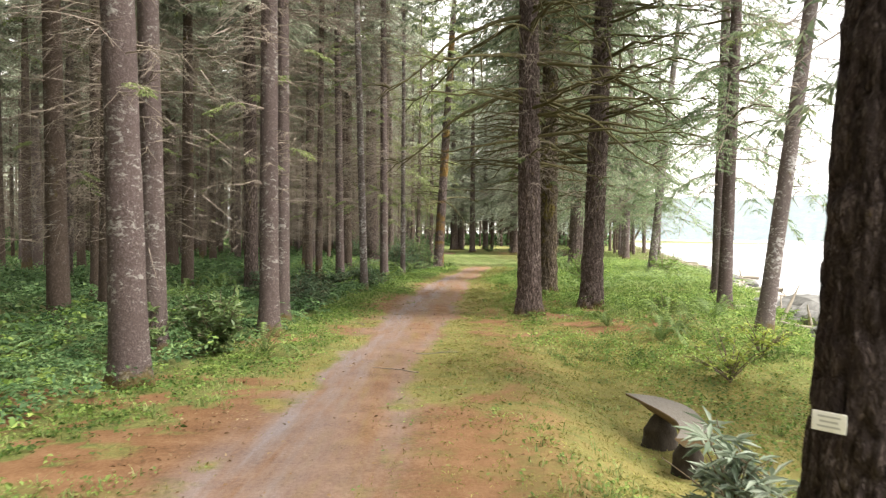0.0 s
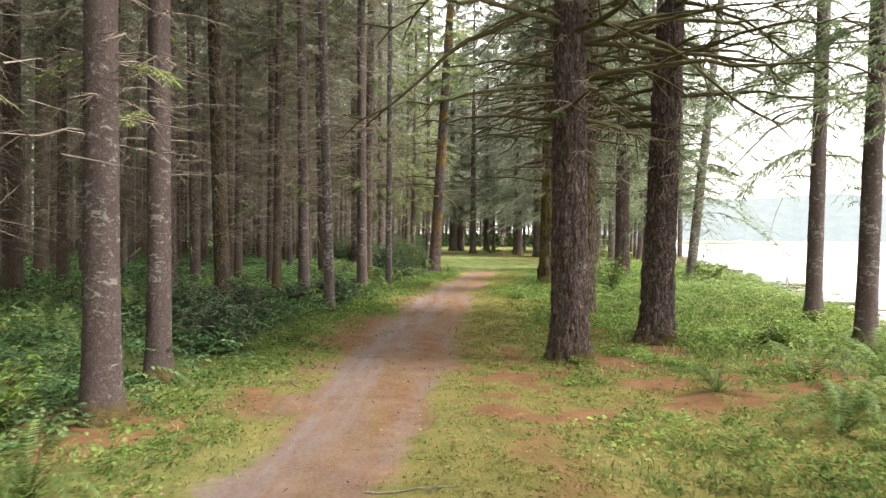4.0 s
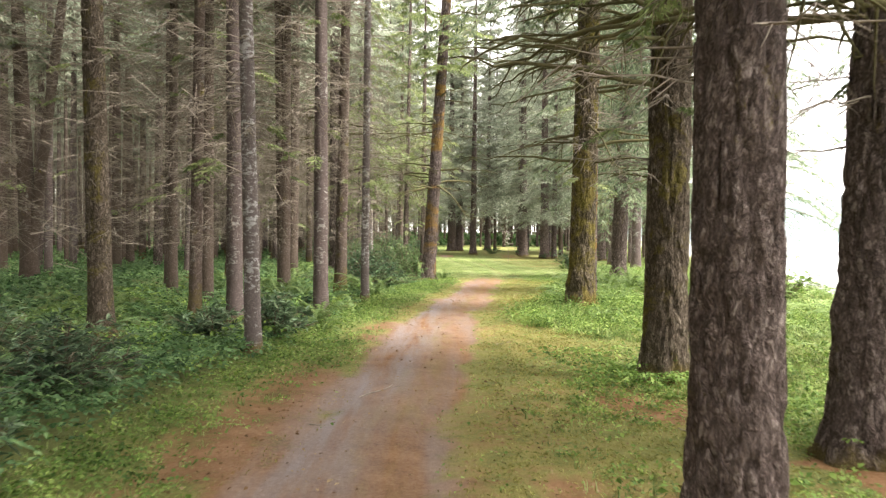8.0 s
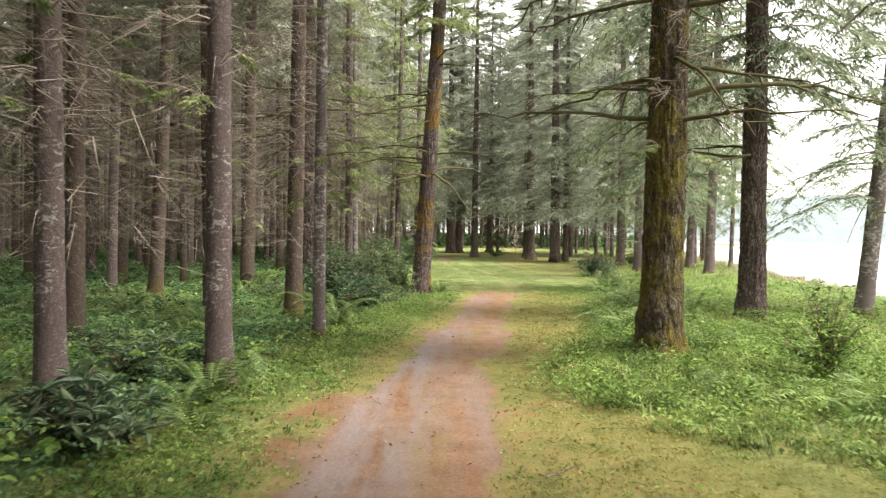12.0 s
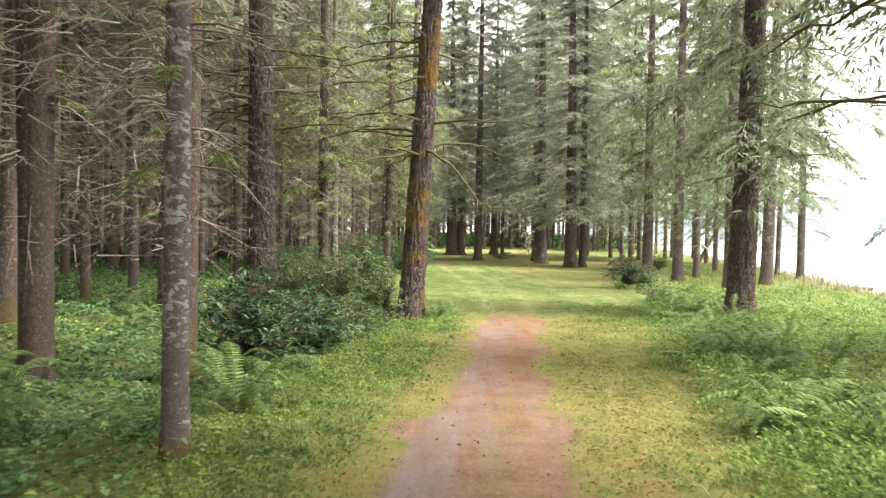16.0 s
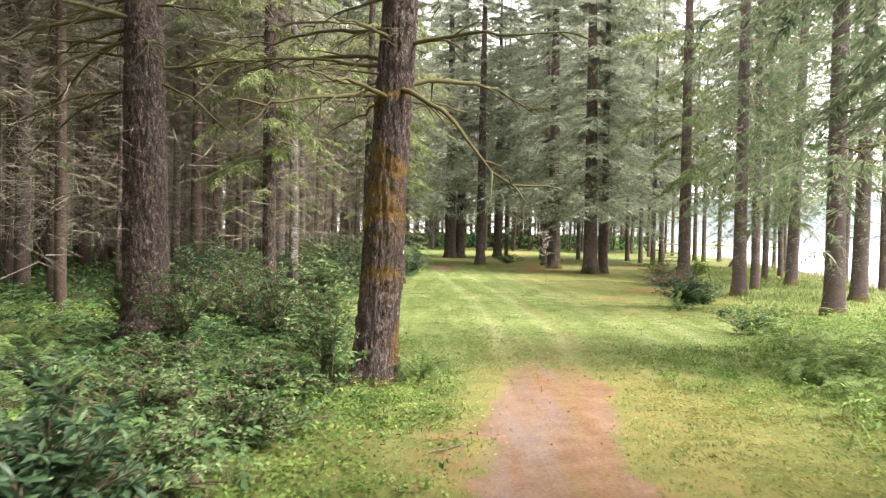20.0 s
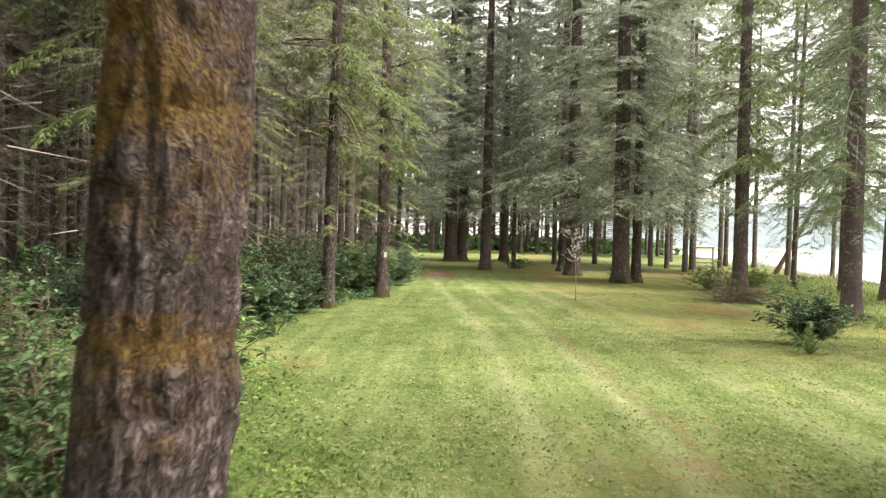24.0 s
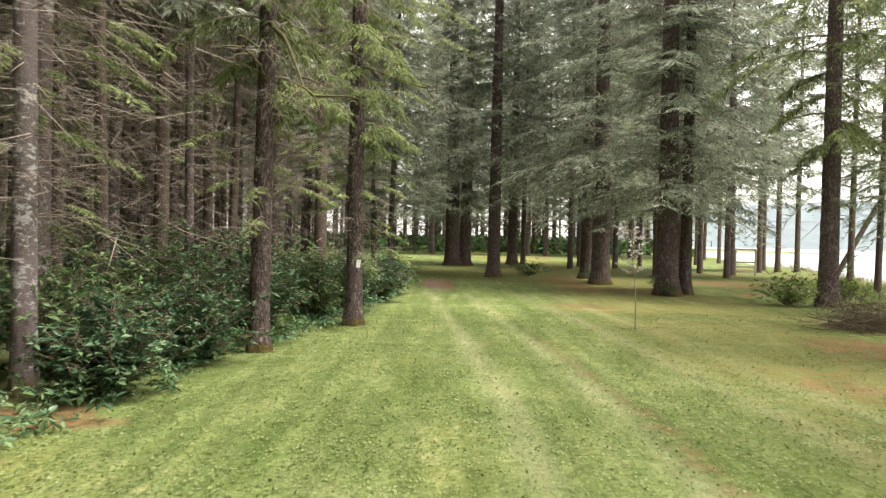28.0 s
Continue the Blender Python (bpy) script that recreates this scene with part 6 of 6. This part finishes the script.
for fx, fy, fs in ((-2.85, 13.6, 0.8), (4.05, 15.8, 0.95), (3.4, 17.6, 0.7), (4.8, 18.3, 1.05), (4.6, 16.6, 0.8), (5.9, 18.6, 0.8), (6.5, 20.1, 1.05), (-2.25, 32.8, 1.2), (-2.0, 31.4, 0.9), (-2.2, 41.6, 1.3), (-1.75, 40.5, 1.3), (-2.4, 39.4, 0.9), (-2.9, 35.2, 0.9), (-3.9, 36.5, 1.0),
                   (-5.4, 34.0, 0.9), (-6.6, 29.0, 1.0), (-5.2, 20.0, 0.9), (-6.8, 22.5, 1.0), (0.32, 52.0, 0.85), (-3.8, 44.8, 1.0), (-5.6, 47.5, 1.1), (-6.5, 51.5, 1.1), (-5.2, 43.0, 0.9), (-4.3, 40.0, 0.9),
                   (5.2, 41.3, 1.0), (5.7, 43.0, 1.05), (5.5, 45.6, 1.1), (6.2, 47.4, 1.1), (6.9, 45.2, 1.1), (6.4, 49.6, 1.1), (7.3, 51.5, 1.0), (7.6, 48.8, 1.1), (4.9, 39.0, 0.9), (8.2, 54.0, 1.1), (7.0, 55.8, 0.95),
                   (7.1, 63.2, 0.8), (4.5, 36.2, 0.85), (5.2, 32.5, 0.8), (3.7, 33.4, 0.75), (9.0, 61.0, 0.9), (-2.2, 73.2, 0.8)):
    fern(fx, fy, fs)
for k in range(15):
    g = random.Random(700 + k)
    fy = g.uniform(39, 56)
    fern(float(right_x(fy)) + g.uniform(0.3, 2.6), fy, g.uniform(0.8, 1.15), "lush bright green fern on the bank")
for k in range(30):
    g = random.Random(740 + k)
    fy = g.uniform(24, 60)
    fern(float(left_x(fy)) - g.uniform(1.5, 7), fy, g.uniform(0.8, 1.3), "green sword fern among the trunks")


# ================= bench =================
def plank_bench():
    """A slab sawn from a bent trunk, lying on a short stump."""
    base = new("log_bench")
    bx, by = 2.3, 9.2
    base.matrix_basis = pose(bx + 0.18, by, gz(bx + 0.18, by), 0, 0, 1.5)
    n = 22
    y = np.linspace(10.32, 8.08, n)
    inner = np.interp(-y, [-10.32, -9.6, -9.25, -8.74, -8.4, -8.08], [2.07, 2.12, 2.17, 2.22, 2.15, 2.0]) - bx
    outer = np.interp(-y, [-10.32, -10.1, -9.6, -9.25, -8.74, -8.4, -8.08], [2.12, 2.4, 2.54, 2.57, 2.52, 2.47, 2.4]) - bx
    for arr in (inner, outer):
        arr[1:-1] = (arr[:-2] + arr[1:-1] * 2 + arr[2:]) / 4
    top = 0.46 + 0.02 * np.sin(np.linspace(0, 4, n))
    deep = np.interp(np.linspace(0, 1, n), [0, 0.25, 0.7, 1], [0.03, 0.11, 0.14, 0.09])
    rows = []
    for k in range(n):
        i0, o0 = inner[k], outer[k]
        w = o0 - i0
        for fx, dz in ((0.0, -0.012), (0.03, 0.0), (0.97, 0.0), (1.0, -0.012), (0.9, -deep[k] * 0.8), (0.25, -deep[k])):
            rows.append((i0 + fx * w, y[k] - by, top[k] + dz))
    i, j = np.meshgrid(np.arange(n - 1), np.arange(6), indexing="ij")
    p, q = (i * 6 + j).ravel(), (i * 6 + (j + 1) % 6).ravel()
    f = np.stack([p, q, q + 6, p + 6], 1)
    hp = Heap()
    hp.add(np.array(rows), f[j.ravel() != 1], 1)
    hp.add(np.array(rows), f[j.ravel() == 1], 0)
    e = (n - 1) * 6
    hp.add(np.array(rows), np.array([[0, 1, 2, 3], [0, 3, 4, 5], [e, e + 3, e + 2, e + 1], [e, e + 5, e + 4, e + 3]]), 1)
    part("seat_plank", hp.mesh("seat_plank", [BENCH_TOP, BENCH_SIDE]), base, "bent weathered grey plank with sawn brown edge")
    part("stump_support", trunk_mesh("stump_support", 0.15, 0.42, (0, 0), STUMP, 91, 24, 20, 0.012, 0.25), base, "dark stump under the plank", at=pose(-0.02, 0.35, 0))
    part("stump_support", trunk_mesh("stump_support", 0.12, 0.37, (0, 0), STUMP, 92, 24, 20, 0.012, 0.25), base, "dark stump under the plank", at=pose(-0.05, -0.75, 0))
    return tagged(base, "bench of a curved weathered plank on stumps", "bench")


plank_bench()


def tree_plate(x, y, z, turn, w, h, label, bars):
    """A small plate on a trunk, with its faded print as bars."""
    base = new("tree_plate", boxes("tree_plate", [(0, 0, 0, w, 0.008, h)], SIGN_WHITE, 0.003))
    base.matrix_basis = pose(x, y, z, 0, 3, turn)
    for k in range(bars):
        part("print_bar", boxes("print_bar", [(0, -0.006, h * (0.26 - 0.5 * k / max(1, bars - 1)), w * (0.66 - 0.12 * (k % 2)), 0.002, h * 0.1)], SIGN_GREY, 0.0005), base)
    return tagged(base, label, "sign")


tree_plate(2.31, 5.07, 0.8, -42, 0.2, 0.12, "small white metal plate nailed to a trunk coloured as in shade", 3)
tree_plate(-0.97, 75.27, 1.3, 8, 0.09, 0.17, "small white trail marker on a trunk", 1)


# a second stem beside the mossy tree, and a forked trunk in the wood
tree(3.98, 36.45, 0.13, BARK_ORANGE, "thin orange-mossed stem close beside a thicker trunk", (0.004, 0.0), 20, near=True, ridges=0.008, crown=CROWNS, crown_z=9)
fork = tree(-14.6, 46.0, 0.3, BARK_BROWN, "conifer forking into two trunks above its base", (-0.05, 0.0), 22, crown=CROWNS, crown_z=9, twigs=TWIGS)
part("fork_trunk", trunk_mesh("fork_trunk", 0.2, 20, (0.12, 0.0), BARK_BROWN, 95, 14, 18, 0.0, 0.0), fork, at=pose(0.0, 0.0, 1.0))


# the pale tree that leans out over the shore, and a thin one leaning over the water
tree(10.8, 44.2, 0.2, BARK_PALE, "pale tree on the bank leaning out towards the lake", (0.1, 0.0), 20, near=True, ridges=0.006, crown=CROWNS_LAKE, crown_z=2.8, crown_s=1.25, name="lakeside_tree")
tree(22.4, 104, 0.16, BARK_BROWN, "thin bare trunk leaning far over the shore", (0.55, 0.0), 8.0, twigs=TWIGS_FAR, name="leaning_tree")


# ================= sapling, gate, brush and shore =================
def sapling(x, y):
    base = new("sapling")
    base.location = (x, y, gz(x, y))
    tagged(base, "thin young tree with pale blossom and bare stem", "sapling")
    rng = np.random.default_rng(9)
    s = np.linspace(0, 1, 10)
    pts = np.stack([0.03 * np.sin(s * 5) - 0.1 * s, 0.02 * s, 2.1 * s], 1)
    v, f = tube(pts, 0.017 * (1 - 0.75 * s), 6)
    part("stem", mesh_of("stem", v, [f], [TWIG], True), base)
    hp, tips = Heap(), []
    for k in range(26):
        u = rng.uniform(0.5, 1)
        p = np.array([np.interp(u, s, pts[:, c]) for c in range(3)])
        d = unit(np.array([rng.normal(0, 1), rng.normal(0, 1), rng.uniform(0.1, 1.1)]))
        q = p + d * rng.uniform(0.2, 0.55)
        v, f = tube(np.stack([p, (p + q) / 2, q]), [0.007, 0.005, 0.002], 3)
        hp.add(v, f, 0)
        tips += [p + (q - p) * m for m in rng.uniform(0.35, 1, 14)]
    part("twig_crown", hp.mesh("twig_crown", [TWIG]), base)
    part("blossom", leaves_mesh("blossom", np.array(tips), np.full(len(tips), 0.05), BLOSSOM, 4, 0.7, 0.7), base)


sapling(4.93, 74.9)


def gate(x, y):
    base = new("timber_gate")
    base.location = (x, y, gz(x, y))
    tagged(base, "small pale timber gate frame between the trees", "gate")
    for dx in (-0.62, 0.62):
        part("post", boxes("post", [(dx, 0, 0.8, 0.11, 0.11, 1.7)], GATE_WOOD, 0.01), base)
    part("crossbeam", boxes("crossbeam", [(0, 0, 1.62, 1.5, 0.09, 0.1)], GATE_WOOD, 0.01), base)
    for z in (0.25, 0.55, 0.85):
        part("rail", boxes("rail", [(0, -0.08, z, 1.25, 0.04, 0.09)], GATE_WOOD, 0.006), base)


gate(19.3, 109.0)


def brush_pile(x, y, seed, label):
    rng = np.random.default_rng(seed)
    hp = Heap()
    for k in range(420):
        c = np.array([rng.normal(0, 0.5), rng.normal(0, 0.4), abs(rng.normal(0, 0.28)) + 0.03])
        d = unit(rng.normal(0, 1, 3) * np.array([1, 1, 0.35])) * rng.uniform(0.25, 0.7)
        e = c - d
        e[2], top = max(e[2], 0.0), c + d
        top[2] = max(top[2], 0.02)
        v, f = tube(np.stack([e, c, top]), [0.009, 0.007, 0.002], 3)
        hp.add(v, f, 0)
    ob = new("brush_pile", hp.mesh("brush_pile", [STEM]))
    ob.location = (x, y, gz(x, y))
    return tagged(ob, label, "brush", kind="stuff")


brush_pile(10.2, 75.8, 5, "heap of grey dead brushwood")


def boulder(x, y, s, seed):
    bm = bmesh.new()
    bmesh.ops.create_icosphere(bm, subdivisions=3, radius=1.0)
    off = Vector((seed * 3.1, seed * 1.7, 0))
    for v in bm.verts:
        v.co *= 1 + 0.45 * (noise.noise(v.co * 1.1 + off)) + 0.12 * noise.noise(v.co * 3 + off)
        v.co.z *= 0.62
    me = bpy.data.meshes.new("boulder")
    bm.to_mesh(me)
    bm.free()
    me.materials.append(ROCK)
    ob = new("boulder", me)
    ob.matrix_basis = Matrix.LocRotScale((x, y, gz(x, y) + 0.1 * s), Euler((0, 0, seed)), (s, s * 0.8, s))
    return tagged(ob, "grey shore boulder at the water's edge", "rock", "shore boulders")


def drift_log(x, y, ln, r, turn, seed):
    rng = np.random.default_rng(seed)
    s = np.linspace(0, 1, 12)
    pts = np.stack([ln * (s - 0.5), 0.08 * ln * np.sin(s * 3 + seed), 0.03 * np.sin(s * 7)], 1)
    v, f = tube(pts, r * (1 - 0.4 * s) * (1 + rng.normal(0, 0.06, 12)), 9)
    hp = Heap()
    hp.add(v, f, 0)
    for k in range(3):
        p = pts[rng.integers(2, 11)]
        q = p + rng.normal(0, 0.35, 3) * np.array([1, 1, 0.8]) + np.array([0, 0, 0.2])
        v, f = tube(np.stack([p, (p + q) / 2, q]), [r * 0.4, r * 0.3, r * 0.1], 5)
        hp.add(v, f, 0)
    ob = new("driftwood_log", hp.mesh("driftwood_log", [DRIFT], True))
    ob.matrix_basis = pose(x, y, gz(x, y) + r * 0.7, 0, 0, turn)
    return tagged(ob, "bleached driftwood log stranded on the shore", "driftwood", "driftwood on the shore")


for k in range(44):
    g = random.Random(900 + k)
    yy = g.uniform(14, 25) if k < 30 else g.uniform(25, 75)
    boulder(float(bank_x(yy)) + (g.uniform(0.3, 3.0) if k < 30 else g.uniform(1.2, 4.2)), yy, g.uniform(0.18, 0.5), k)
for bx, by, bs in ((9.2, 21.6, 0.85), (9.9, 22.7, 0.8), (8.8, 20.5, 0.6), (10.4, 23.8, 0.9), (8.3, 18.9, 0.5)):
    boulder(bx, by, bs, bx * 3)
for k in range(30):
    g = random.Random(950 + k)
    yy = g.uniform(15, 24) if k < 18 else g.uniform(26, 80)
    drift_log(float(bank_x(yy)) + (g.uniform(0.4, 3.2) if k < 18 else g.uniform(1.2, 4.0)), yy, g.uniform(1.2, 4.0), g.uniform(0.06, 0.16), g.uniform(0, 180), k)


def fallen_stick(x, y, ln, turn, seed):
    """A crooked dead stick lying on the ground, with side twigs."""
    rng = np.random.default_rng(seed)
    s = np.linspace(0, 1, 8)
    xx = ln * (s - 0.5)
    pts = np.stack([xx, np.cumsum(rng.normal(0, 0.025, 8)) * ln, np.zeros(8)], 1)
    c, q = math.cos(radians(turn)), math.sin(radians(turn))
    pts[:, :2] = pts[:, :2] @ np.array([[c, q], [-q, c]])
    pts[:, 2] = ground_z(pts[:, 0] + x, pts[:, 1] + y) - gz(x, y) + 0.008
    hp = Heap()
    v, f = tube(pts, 0.011 * (1 - 0.6 * s), 5)
    hp.add(v, f, 0)
    for k in (2, 4, 5):
        d = rng.normal(0, 0.12, 3) * ln
        d[2] = abs(d[2]) * 0.4
        v, f = tube(np.stack([pts[k], pts[k] + d * 0.5, pts[k] + d]), [0.005, 0.004, 0.002], 3)
        hp.add(v, f, 0)
    ob = new("fallen_stick", hp.mesh("fallen_stick", [TWIG], True))
    ob.location = (x, y, gz(x, y))
    return tagged(ob, "thin dead stick lying on the ground", "stick", "fallen sticks")


for k, (sx, sy, sl, sa) in enumerate(((-0.52, 25.54, 0.9, 65), (-0.99, 23.71, 0.12, 10), (-1.02, 20.72, 0.35, 20), (1.39, 30.2, 0.5, 50), (-0.67, 12.0, 0.7, 160), (3.04, 20.26, 0.6, 20), (-1.79, 18.3, 0.5, 120), (2.27, 44.93, 0.4, 80), (0.73, 48.2, 0.5, 30), (2.74, 23.47, 0.6, 100), (-0.09, 13.76, 0.7, 10))):
    fallen_stick(sx, sy, sl, sa, 60 + k)
